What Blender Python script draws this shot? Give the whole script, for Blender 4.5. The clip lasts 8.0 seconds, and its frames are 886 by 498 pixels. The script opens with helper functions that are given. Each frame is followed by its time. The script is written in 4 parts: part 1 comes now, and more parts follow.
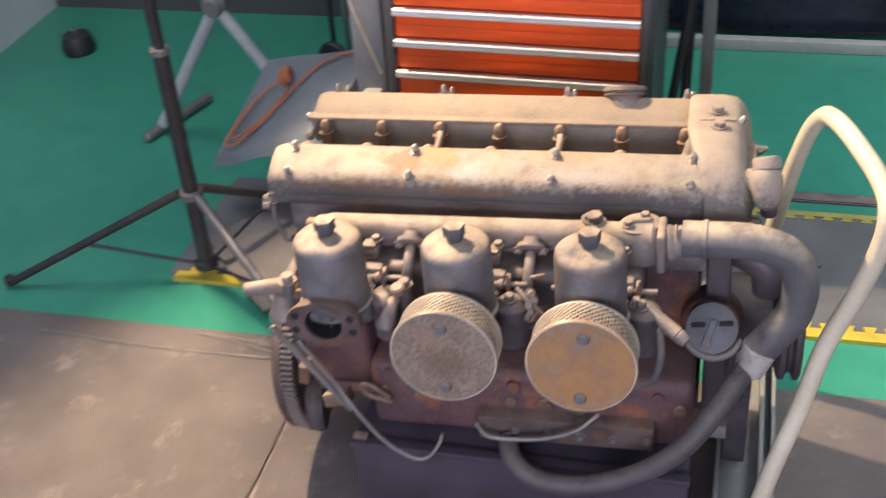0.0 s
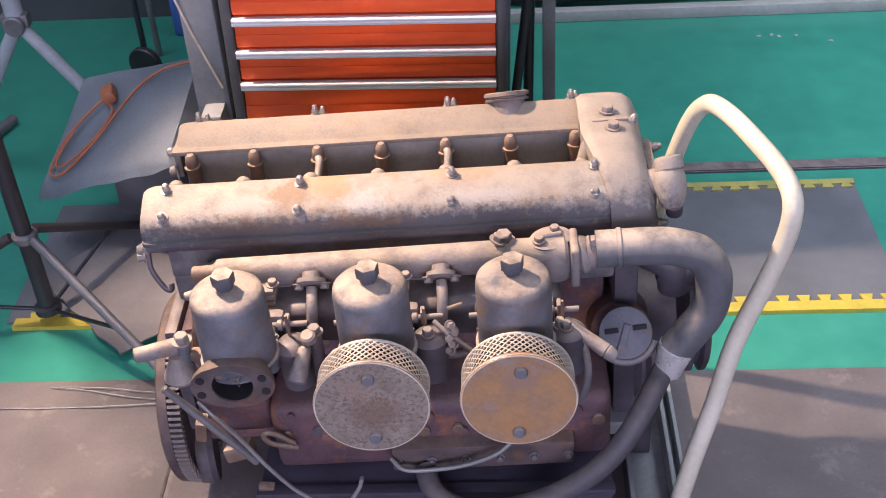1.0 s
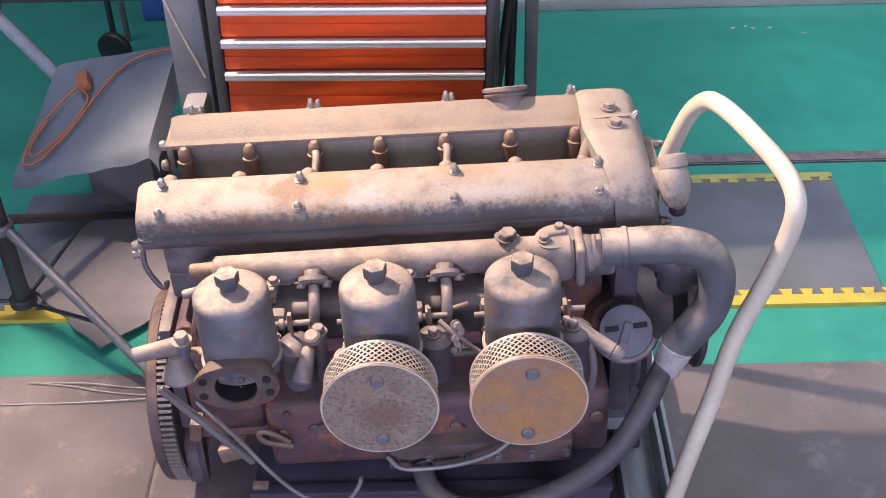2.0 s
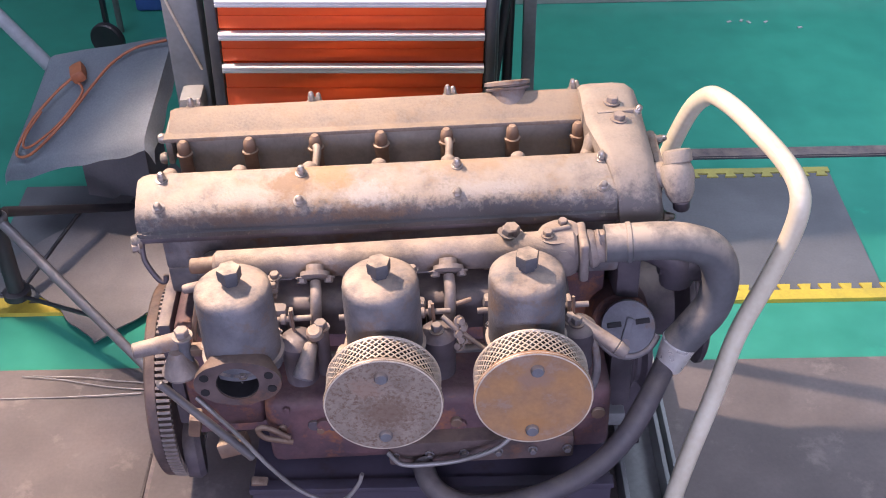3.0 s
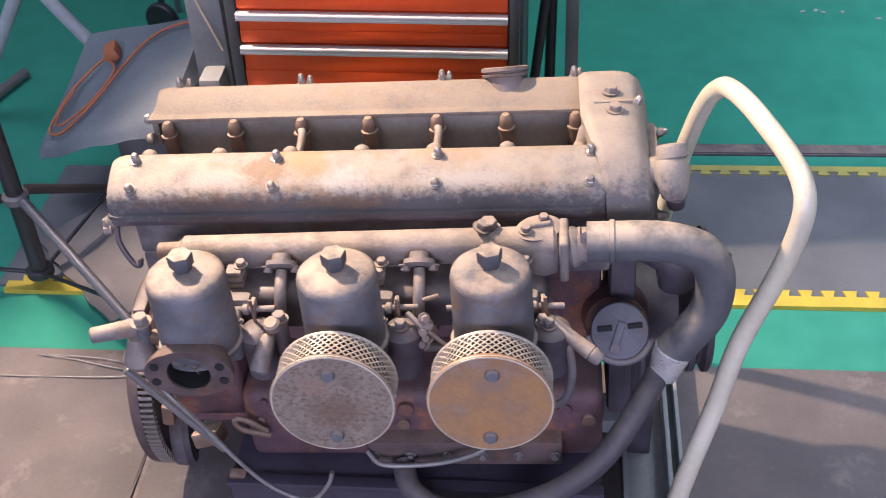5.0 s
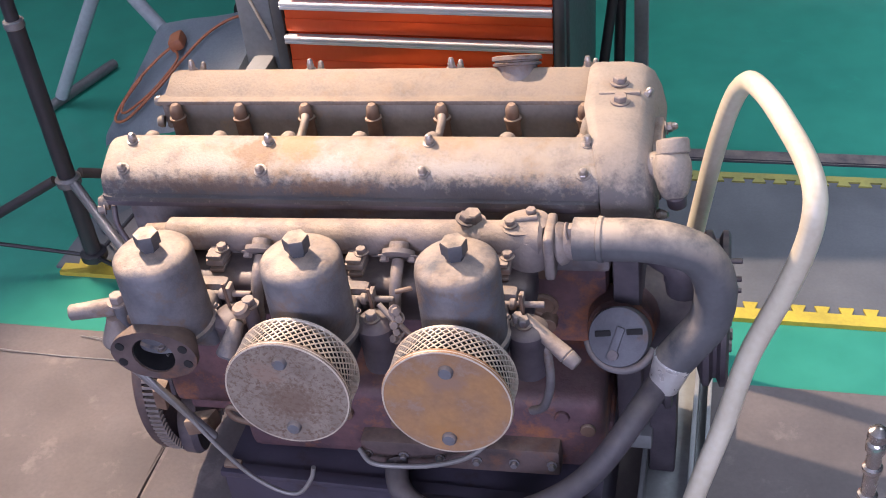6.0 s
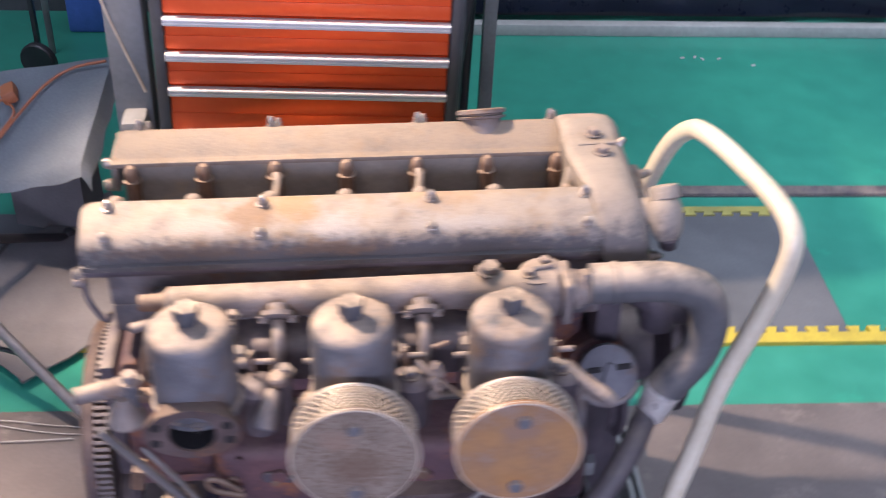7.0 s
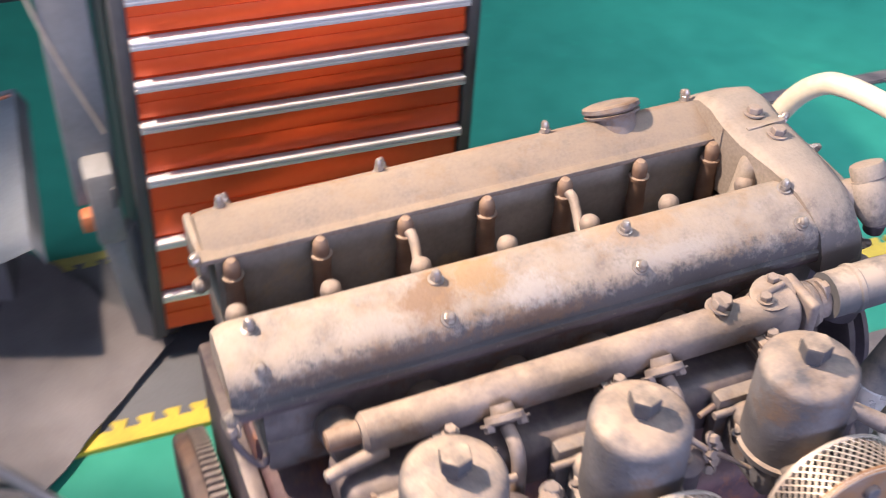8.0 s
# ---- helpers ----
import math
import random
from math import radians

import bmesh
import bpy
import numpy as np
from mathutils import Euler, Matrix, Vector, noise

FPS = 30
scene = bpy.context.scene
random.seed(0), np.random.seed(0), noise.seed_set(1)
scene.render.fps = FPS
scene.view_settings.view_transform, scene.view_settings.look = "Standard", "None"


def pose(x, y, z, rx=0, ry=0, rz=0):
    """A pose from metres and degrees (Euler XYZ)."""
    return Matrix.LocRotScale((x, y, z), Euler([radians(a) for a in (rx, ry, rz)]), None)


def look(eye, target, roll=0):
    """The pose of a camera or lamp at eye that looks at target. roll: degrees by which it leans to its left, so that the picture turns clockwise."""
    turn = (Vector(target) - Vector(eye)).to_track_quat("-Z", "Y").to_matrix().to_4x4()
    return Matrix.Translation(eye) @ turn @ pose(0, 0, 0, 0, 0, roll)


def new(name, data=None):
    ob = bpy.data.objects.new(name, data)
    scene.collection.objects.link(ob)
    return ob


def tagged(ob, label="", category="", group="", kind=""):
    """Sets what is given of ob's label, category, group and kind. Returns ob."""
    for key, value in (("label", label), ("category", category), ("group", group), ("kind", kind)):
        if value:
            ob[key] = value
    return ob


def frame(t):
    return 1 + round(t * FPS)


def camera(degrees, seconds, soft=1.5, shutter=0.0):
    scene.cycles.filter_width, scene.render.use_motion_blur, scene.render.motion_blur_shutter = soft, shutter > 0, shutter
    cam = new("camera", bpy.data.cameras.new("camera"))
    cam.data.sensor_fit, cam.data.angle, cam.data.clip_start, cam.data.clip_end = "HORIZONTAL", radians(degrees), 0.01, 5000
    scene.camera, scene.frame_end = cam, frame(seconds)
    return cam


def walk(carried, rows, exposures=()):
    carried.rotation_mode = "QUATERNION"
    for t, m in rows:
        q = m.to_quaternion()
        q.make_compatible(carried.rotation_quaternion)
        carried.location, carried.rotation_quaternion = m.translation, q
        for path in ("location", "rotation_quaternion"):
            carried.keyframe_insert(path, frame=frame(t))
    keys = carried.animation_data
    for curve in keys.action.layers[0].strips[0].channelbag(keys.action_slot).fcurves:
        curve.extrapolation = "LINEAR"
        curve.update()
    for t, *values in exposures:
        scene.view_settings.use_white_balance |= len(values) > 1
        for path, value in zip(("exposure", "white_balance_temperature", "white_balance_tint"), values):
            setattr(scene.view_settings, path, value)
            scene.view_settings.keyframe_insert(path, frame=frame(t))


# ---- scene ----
cam = camera(40.8, 8.0, soft=1.0, shutter=0.55)
PATH = [
    (0, (0.362, -1.502, 1.599), (-0.097, 0.079, 0.463), -4.7),
    (0.3, (0.284, -1.421, 1.601), (-0.033, 0.179, 0.443), -4.0),
    (0.5, (0.227, -1.395, 1.626), (0.018, 0.196, 0.433), -3.4),
    (1, (0.18, -1.386, 1.63), (0.072, 0.204, 0.422), -3.8),
    (1.5, (0.123, -1.376, 1.643), (0.078, 0.204, 0.417), -2.3),
    (1.7, (0.112, -1.368, 1.641), (0.08, 0.209, 0.411), -2.0),
    (3, (0.079, -1.345, 1.634), (0.081, 0.22, 0.388), -1.0),
    (3.5, (0.09, -1.343, 1.63), (0.077, 0.218, 0.38), -1.4),
    (4.2, (0.112, -1.323, 1.615), (0.068, 0.23, 0.356), -2.1),
    (5.3, (0.364, -1.239, 1.55), (0.07, 0.296, 0.303), -4.8),
    (5.5, (0.43, -1.217, 1.522), (0.071, 0.314, 0.287), -5.7),
    (5.9, (0.473, -1.206, 1.504), (0.065, 0.321, 0.28), -6.0),
    (5.96, (0.474, -1.204, 1.506), (0.024, 0.316, 0.286), -6.9),
    (6, (0.474, -1.204, 1.506), (0.023, 0.316, 0.286), -6.9),
    (6.04, (0.474, -1.204, 1.506), (0.022, 0.316, 0.286), -6.9),
    (6.2, (0.465, -1.218, 1.524), (-0.106, 0.282, 0.331), -9.3),
    (6.5, (0.403, -1.228, 1.548), (-0.137, 0.299, 0.375), -8.6),
    (7, (0.014, -1.246, 1.562), (0.147, 0.35, 0.365), 2.6),
    (7.2, (-0.129, -1.206, 1.579), (0.041, 0.333, 0.312), 2.0),
    (7.5, (-0.275, -1.093, 1.522), (-0.043, 0.43, 0.247), 0.3),
    (7.8, (-0.379, -0.913, 1.542), (0.02, 0.53, 0.217), 1.1),
    (8, (-0.455, -0.801, 1.501), (0.117, 0.597, 0.19), 2.7),
]
walk(cam, [(t, look(eye, target, roll)) for t, eye, target, roll in PATH],
     [(0, 0.1, 7650, 6), (0.5, 0.05, 6950, 10), (1, 0.06, 6600, 15), (1.5, 0.06, 6500, 16), (4, 0.06, 6450, 15), (5.5, 0.05, 6500, 12), (7, 0.06, 6450, 13), (7.5, 0.08, 6600, 11), (8, 0.06, 6350, 10)])

# ---- light ----
world = bpy.data.worlds.new("room_air")
world.use_nodes = True
world.node_tree.nodes["Background"].inputs[0].default_value = (0.61, 0.62, 0.86, 1)
world.node_tree.nodes["Background"].inputs[1].default_value = 0.3
scene.world = world


def lamp(name, kind, energy, color, m, **more):
    data = bpy.data.lights.new(name, kind)
    data.energy, data.color = energy, color
    for key, value in more.items():
        setattr(data, key, value)
    ob = new(name, data)
    ob.matrix_world = m
    return ob


KEY = (-0.87, 0.58, 1.93)  # lamp on top of the light stand
lamp("key_spot", "SPOT", 325, (1.0, 0.75, 0.575), look(KEY, (0.14, -0.2, 0.5)), spot_size=radians(87), spot_blend=0.42, shadow_soft_size=0.03)
# Bluish fill added from the front; no known source stands there.
lamp("front_fill", "AREA", 178, (0.68, 0.69, 1.0), look((0.3, -4.1, 1.7), (0.2, 0.0, 0.9)), shape="RECTANGLE", size=3.2, size_y=1.5)
# Two overhead fills added to brighten the floor behind and at the left.
lamp("back_fill", "AREA", 31, (0.74, 0.82, 1.0), look((1.6, 1.1, 2.95), (1.55, 1.1, 0)), shape="RECTANGLE", size=2.0, size_y=1.0, spread=radians(85))
lamp("left_fill", "AREA", 13, (0.74, 0.8, 1.0), look((-1.45, 0.9, 2.95), (-1.5, 0.95, 0)), shape="RECTANGLE", size=0.9, size_y=1.6, spread=radians(100))

# ---- materials ----


def material(name, color, color2=None, rough=0.6, metal=0.0, scale=8.0, bump=0.15, fine=90.0, dust=None, dust_amount=0.0,
             spots=None, spot_scale=25.0, spot_cut=0.6, contrast=(0.35, 0.65), patches=(), grain_amount=0.2):
    """Two-tone surface with grain, relief, optional dust on upward faces and optional rust spots."""
    mat = bpy.data.materials.new(name)
    mat.use_nodes = True
    nt = mat.node_tree
    n, l = nt.nodes, nt.links
    bsdf = n["Principled BSDF"]
    coord = n.new("ShaderNodeTexCoord")
    big = n.new("ShaderNodeTexNoise")
    big.inputs["Scale"].default_value, big.inputs["Detail"].default_value = scale, 5
    l.new(coord.outputs["Object"], big.inputs["Vector"])
    small = n.new("ShaderNodeTexNoise")
    small.inputs["Scale"].default_value, small.inputs["Detail"].default_value = fine, 4
    l.new(coord.outputs["Object"], small.inputs["Vector"])
    ramp = n.new("ShaderNodeMapRange")
    ramp.inputs["From Min"].default_value, ramp.inputs["From Max"].default_value = contrast
    l.new(big.outputs["Fac"], ramp.inputs["Value"])
    mix = n.new("ShaderNodeMix")
    mix.data_type = "RGBA"
    mix.inputs["A"].default_value = (*color, 1)
    mix.inputs["B"].default_value = (*(color2 or [c * 0.75 for c in color]), 1)
    l.new(ramp.outputs["Result"], mix.inputs["Factor"])
    out = mix.outputs["Result"]
    grain = n.new("ShaderNodeMix")
    grain.data_type, grain.blend_type = "RGBA", "OVERLAY"
    grain.inputs["Factor"].default_value = grain_amount
    l.new(out, grain.inputs["A"])
    l.new(small.outputs["Fac"], grain.inputs["B"])
    out = grain.outputs["Result"]
    if spots:
        sp = n.new("ShaderNodeTexNoise")
        sp.inputs["Scale"].default_value, sp.inputs["Detail"].default_value = spot_scale, 8
        sp.inputs["Roughness"].default_value = 0.7
        l.new(coord.outputs["Object"], sp.inputs["Vector"])
        cut = n.new("ShaderNodeMapRange")
        cut.inputs["From Min"].default_value, cut.inputs["From Max"].default_value = spot_cut - 0.07, spot_cut + 0.07
        l.new(sp.outputs["Fac"], cut.inputs["Value"])
        sm = n.new("ShaderNodeMix")
        sm.data_type = "RGBA"
        sm.inputs["B"].default_value = (*spots, 1)
        l.new(cut.outputs["Result"], sm.inputs["Factor"])
        l.new(out, sm.inputs["A"])
        out = sm.outputs["Result"]
    if dust:
        geo = n.new("ShaderNodeNewGeometry")
        sep = n.new("ShaderNodeSeparateXYZ")
        l.new(geo.outputs["Normal"], sep.inputs[0])
        up = n.new("ShaderNodeMapRange")
        up.inputs["From Min"].default_value, up.inputs["From Max"].default_value = 0.1, 0.9
        up.inputs["To Max"].default_value = dust_amount
        l.new(sep.outputs["Z"], up.inputs["Value"])
        mul = n.new("ShaderNodeMath")
        mul.operation = "MULTIPLY"
        l.new(up.outputs["Result"], mul.inputs[0])
        lift = n.new("ShaderNodeMapRange")
        lift.inputs["From Min"].default_value, lift.inputs["From Max"].default_value = 0.3, 0.62
        mid = n.new("ShaderNodeTexNoise")
        mid.inputs["Scale"].default_value, mid.inputs["Detail"].default_value, mid.inputs["Roughness"].default_value = 26, 8, 0.65
        l.new(coord.outputs["Object"], mid.inputs["Vector"])
        l.new(mid.outputs["Fac"], lift.inputs["Value"])
        l.new(lift.outputs["Result"], mul.inputs[1])
        dm = n.new("ShaderNodeMix")
        dm.data_type = "RGBA"
        dm.inputs["B"].default_value = (*dust, 1)
        l.new(mul.outputs["Value"], dm.inputs["Factor"])
        l.new(out, dm.inputs["A"])
        out = dm.outputs["Result"]
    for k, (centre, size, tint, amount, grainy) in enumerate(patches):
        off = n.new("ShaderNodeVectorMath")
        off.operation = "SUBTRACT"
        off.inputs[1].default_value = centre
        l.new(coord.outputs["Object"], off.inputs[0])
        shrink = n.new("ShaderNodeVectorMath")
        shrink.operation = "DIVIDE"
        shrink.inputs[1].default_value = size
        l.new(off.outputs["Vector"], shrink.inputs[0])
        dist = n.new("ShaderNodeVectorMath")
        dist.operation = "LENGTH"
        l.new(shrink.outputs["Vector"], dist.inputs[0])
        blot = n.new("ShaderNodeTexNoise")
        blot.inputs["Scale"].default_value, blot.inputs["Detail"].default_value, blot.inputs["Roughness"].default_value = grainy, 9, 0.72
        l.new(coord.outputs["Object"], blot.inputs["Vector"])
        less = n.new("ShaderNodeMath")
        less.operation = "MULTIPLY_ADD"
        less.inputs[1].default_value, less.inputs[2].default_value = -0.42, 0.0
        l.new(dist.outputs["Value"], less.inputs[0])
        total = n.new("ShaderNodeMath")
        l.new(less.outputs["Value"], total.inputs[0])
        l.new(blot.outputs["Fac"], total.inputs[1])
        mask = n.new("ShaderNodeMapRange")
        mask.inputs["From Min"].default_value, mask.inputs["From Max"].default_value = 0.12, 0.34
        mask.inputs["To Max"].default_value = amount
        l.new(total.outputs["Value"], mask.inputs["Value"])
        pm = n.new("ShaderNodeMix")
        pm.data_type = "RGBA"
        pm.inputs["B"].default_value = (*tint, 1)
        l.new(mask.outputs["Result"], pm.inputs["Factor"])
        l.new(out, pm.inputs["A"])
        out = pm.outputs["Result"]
    l.new(out, bsdf.inputs["Base Color"])
    rr = n.new("ShaderNodeMapRange")
    rr.inputs["To Min"].default_value, rr.inputs["To Max"].default_value = max(rough - 0.12, 0.04), min(rough + 0.12, 1)
    l.new(small.outputs["Fac"], rr.inputs["Value"])
    l.new(rr.outputs["Result"], bsdf.inputs["Roughness"])
    bsdf.inputs["Metallic"].default_value = metal
    add = n.new("ShaderNodeMath")
    soft = n.new("ShaderNodeMath")
    soft.operation = "MULTIPLY"
    soft.inputs[1].default_value = 0.35
    l.new(big.outputs["Fac"], soft.inputs[0])
    l.new(soft.outputs["Value"], add.inputs[0])
    l.new(small.outputs["Fac"], add.inputs[1])
    bp = n.new("ShaderNodeBump")
    bp.inputs["Strength"].default_value, bp.inputs["Distance"].default_value = bump, 0.002
    l.new(add.outputs["Value"], bp.inputs["Height"])
    l.new(bp.outputs["Normal"], bsdf.inputs["Normal"])
    return mat


DUST = (0.5, 0.4, 0.3)
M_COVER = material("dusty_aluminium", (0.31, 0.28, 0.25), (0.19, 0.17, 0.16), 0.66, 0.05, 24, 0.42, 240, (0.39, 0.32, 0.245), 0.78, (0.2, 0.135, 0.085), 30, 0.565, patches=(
    # Dark band paints the shade of the lower front flank into the colour.
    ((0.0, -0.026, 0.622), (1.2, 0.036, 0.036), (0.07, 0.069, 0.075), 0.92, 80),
    ((-0.13, 0.015, 0.66), (0.05, 0.04, 0.05), (0.2, 0.115, 0.06), 0.75, 45),
    ((-0.08, 0.035, 0.665), (0.055, 0.035, 0.04), (0.33, 0.21, 0.1), 0.75, 40),
    ((-0.02, 0.0, 0.653), (0.045, 0.025, 0.025), (0.42, 0.4, 0.38), 0.6, 90),
    ((-0.19, 0.005, 0.655), (0.05, 0.02, 0.03), (0.36, 0.33, 0.3), 0.55, 60),
    ((0.14, 0.0, 0.65), (0.09, 0.016, 0.02), (0.39, 0.37, 0.35), 0.6, 60),
    # Brown stains low on the flank, part of their dark being painted shade.
    ((-0.22, -0.018, 0.636), (0.16, 0.012, 0.014), (0.14, 0.09, 0.06), 0.6, 60),
    ((-0.02, -0.02, 0.635), (0.1, 0.012, 0.014), (0.2, 0.12, 0.07), 0.6, 60),
    ((0.12, 0.04, 0.668), (0.07, 0.03, 0.03), (0.38, 0.25, 0.14), 0.5, 40)), grain_amount=0.6)
# Darker, browner copy of the cover alloy: the far cover's shade put into colour.
M_COVER_SHADED = material("shaded_brown_dusty_aluminium", (0.23, 0.19, 0.155), (0.19, 0.156, 0.128), 0.7, 0.05, 14, 0.4, 240, (0.3, 0.232, 0.165), 0.75, (0.2, 0.135, 0.085), 22, 0.6, grain_amount=0.4)
# The one patch here paints shade onto the lower front of the chain case.
M_SAND = material("sandy_cast_alloy", (0.3, 0.262, 0.225), (0.24, 0.207, 0.178), 0.7, 0.05, 9, 0.3, 260, (0.4, 0.33, 0.26), 0.7, (0.24, 0.185, 0.14), 9, 0.62, grain_amount=0.35, patches=(((0.33, -0.03, 0.605), (0.16, 0.06, 0.07), (0.1, 0.096, 0.1), 0.85, 60),))
M_NUT = material("dusty_bright_nut", (0.4, 0.37, 0.345), (0.24, 0.215, 0.2), 0.34, 0.55, 90, 0.1, 240, DUST, 0.35)
M_ALLOY = material("grimy_cast_alloy", (0.18, 0.168, 0.175), (0.095, 0.09, 0.098), 0.6, 0.1, 26, 0.45, 180, DUST, 0.6, (0.13, 0.075, 0.045), 16, 0.58)
M_RAIL = material("sandy_cast_manifold", (0.25, 0.215, 0.2), (0.15, 0.13, 0.127), 0.65, 0.05, 22, 0.5, 200, (0.46, 0.365, 0.28), 0.88, (0.2, 0.125, 0.08), 18, 0.6)
M_DASH = material("dull_machined_alloy", (0.165, 0.166, 0.182), (0.1, 0.101, 0.114), 0.66, 0.1, 24, 0.5, 200, (0.47, 0.375, 0.29), 0.9, (0.16, 0.115, 0.088), 15, 0.6)
M_BLOCK = material("rusty_maroon_iron", (0.135, 0.07, 0.075), (0.085, 0.052, 0.064), 0.72, 0.05, 16, 0.6, 120, (0.22, 0.155, 0.13), 0.4, (0.27, 0.105, 0.05), 14, 0.58, grain_amount=0.35)
M_DARK = material("oily_dark_iron", (0.1, 0.085, 0.1), (0.06, 0.052, 0.064), 0.55, 0.1, 20, 0.3, 120, DUST, 0.3)
M_PUMP = material("bare_grey_casting", (0.125, 0.127, 0.145), (0.085, 0.086, 0.1), 0.6, 0.1, 30, 0.35, 160, None, 0, (0.11, 0.075, 0.06), 20, 0.62)
M_GRIME = material("caked_brown_grime", (0.12, 0.085, 0.08), (0.06, 0.043, 0.043), 0.75, 0.05, 22, 0.5, 140, (0.3, 0.22, 0.16), 0.5, (0.16, 0.08, 0.05), 14, 0.6)
M_VALLEY = material("dull_green_grey_casting", (0.33, 0.315, 0.285), (0.21, 0.2, 0.185), 0.65, 0.05, 12, 0.4, 150, None, 0, (0.36, 0.29, 0.2), 13, 0.62)
M_RUST = material("rusty_steel", (0.2, 0.125, 0.085), (0.13, 0.08, 0.058), 0.75, 0.1, 30, 0.3, 150, DUST, 0.75)
M_CHROME = material("tarnished_bright_steel", (0.62, 0.58, 0.54), (0.45, 0.42, 0.4), 0.25, 0.9, 40, 0.05, 200)
M_MESH = material("zinc_mesh", (0.66, 0.58, 0.48), (0.5, 0.43, 0.36), 0.45, 0.3, 30, 0.1, 200)
M_PLATE_A = material("pitted_filter_plate", (0.29, 0.24, 0.195), (0.22, 0.178, 0.145), 0.55, 0.15, 34, 0.25, 180, None, 0, (0.15, 0.095, 0.068), 210, 0.56, patches=(
    ((0.005, -0.012, 0.045), (0.05, 0.04, 0.03), (0.16, 0.1, 0.07), 0.7, 220), ((-0.02, 0.03, 0.045), (0.03, 0.02, 0.02), (0.3, 0.2, 0.15), 0.6, 90)))
M_PLATE_B = material("tan_stained_filter_plate", (0.4, 0.22, 0.1), (0.3, 0.18, 0.11), 0.5, 0.15, 24, 0.15, 160, None, 0, (0.34, 0.25, 0.2), 26, 0.6, patches=(
    ((0.0, 0.032, 0.045), (0.03, 0.022, 0.02), (0.26, 0.18, 0.15), 0.6, 40), ((0.0, -0.045, 0.045), (0.04, 0.02, 0.02), (0.4, 0.2, 0.07), 0.6, 50)))
M_RUBBER = material("dusty_rubber_hose", (0.115, 0.118, 0.126), (0.085, 0.087, 0.094), 0.7, 0.0, 20, 0.15, 140, (0.5, 0.41, 0.32), 1.0)
# Darker, less dusty copy of the hose rubber for the lower hose.
M_RUBBER_D = material("dark_rubber_hose", (0.085, 0.077, 0.088), (0.06, 0.055, 0.064), 0.6, 0.0, 20, 0.15, 140, (0.3, 0.25, 0.2), 0.35)
# Dark bluish base paints the shade on the caps' sides; dust covers the tops.
M_KNOB = material("shade_dark_cap_alloy", (0.085, 0.087, 0.1), (0.06, 0.062, 0.072), 0.6, 0.1, 40, 0.2, 200, (0.52, 0.42, 0.32), 1.0)
M_CLAMP = material("silver_tape", (0.82, 0.8, 0.77), (0.66, 0.64, 0.62), 0.3, 0.5, 50, 0.5, 90)
M_PIPE = material("cream_painted_tube", (0.72, 0.66, 0.52), (0.62, 0.56, 0.43), 0.35, 0.0, 10, 0.06, 120)
M_STAND = material("grey_painted_steel", (0.3, 0.32, 0.32), (0.22, 0.23, 0.23), 0.5, 0.1, 9, 0.1, 120)
M_RED = material("red_enamel", (0.88, 0.115, 0.022), (0.8, 0.095, 0.02), 0.42, 0.0, 6, 0.04, 90)
M_HANDLE = material("satin_aluminium", (0.8, 0.8, 0.8), (0.68, 0.68, 0.69), 0.42, 0.35, 5, 0.0, 60)
M_FRAME = material("dark_cabinet_steel", (0.08, 0.085, 0.095), (0.06, 0.062, 0.07), 0.45, 0.1, 8, 0.05, 100)
M_POST = material("grey_post_paint", (0.2, 0.215, 0.23), (0.15, 0.16, 0.175), 0.5, 0.0, 6, 0.08, 100)
M_SLEEVE = material("pale_grey_plastic", (0.2, 0.205, 0.21), (0.16, 0.163, 0.168), 0.5, 0.0, 8, 0.08, 100)
M_GREEN = material("green_vinyl_floor", (0.035, 0.275, 0.19), (0.028, 0.225, 0.162), 0.34, 0.0, 2.2, 0.012, 14, None, 0, (0.03, 0.3, 0.2), 9, 0.68)
M_MAT = material("grey_rubber_mat", (0.155, 0.134, 0.128), (0.106, 0.092, 0.089), 0.75, 0.0, 5, 0.3, 140, None, 0, (0.235, 0.2, 0.185), 7, 0.63)
M_MAT_D = material("dark_foam_mat", (0.125, 0.132, 0.142), (0.09, 0.096, 0.105), 0.7, 0.0, 6, 0.2, 160)
M_YELLOW = material("yellow_foam", (0.56, 0.43, 0.05), (0.42, 0.33, 0.045), 0.65, 0.0, 14, 0.15, 140)
# Darker, greener copy of the yellow for the far edging.
M_YELLOW_D = material("dull_yellow_foam", (0.36, 0.33, 0.09), (0.26, 0.25, 0.08), 0.7, 0.0, 14, 0.15, 140)
M_CLOTH_D = material("charcoal_cloth", (0.17, 0.16, 0.164), (0.12, 0.114, 0.118), 0.85, 0.0, 7, 0.3, 220)
M_CLOTH = material("blue_grey_cloth", (0.34, 0.38, 0.42), (0.26, 0.295, 0.335), 0.85, 0.0, 6, 0.3, 220)
M_BLACK = material("matt_black_tube", (0.042, 0.039, 0.043), (0.03, 0.028, 0.032), 0.45, 0.2, 12, 0.05, 100)
# Near-black that puts the shade inside holes, slots and mesh gaps into colour.
M_RECESS_SHADE = material("recess_shade_black", (0.012, 0.011, 0.013), (0.008, 0.008, 0.009), 0.8, 0.0, 12, 0.0, 100)
M_TUBE = material("grey_metal_tube", (0.25, 0.24, 0.24), (0.18, 0.175, 0.18), 0.4, 0.5, 12, 0.05, 100)
M_WHITE = material("chalky_white_paint", (0.4, 0.43, 0.45), (0.32, 0.35, 0.37), 0.55, 0.0, 8, 0.06, 90)
M_ORANGE = material("orange_cable", (0.42, 0.15, 0.065), (0.34, 0.11, 0.05), 0.5, 0.0, 12, 0.04, 90)
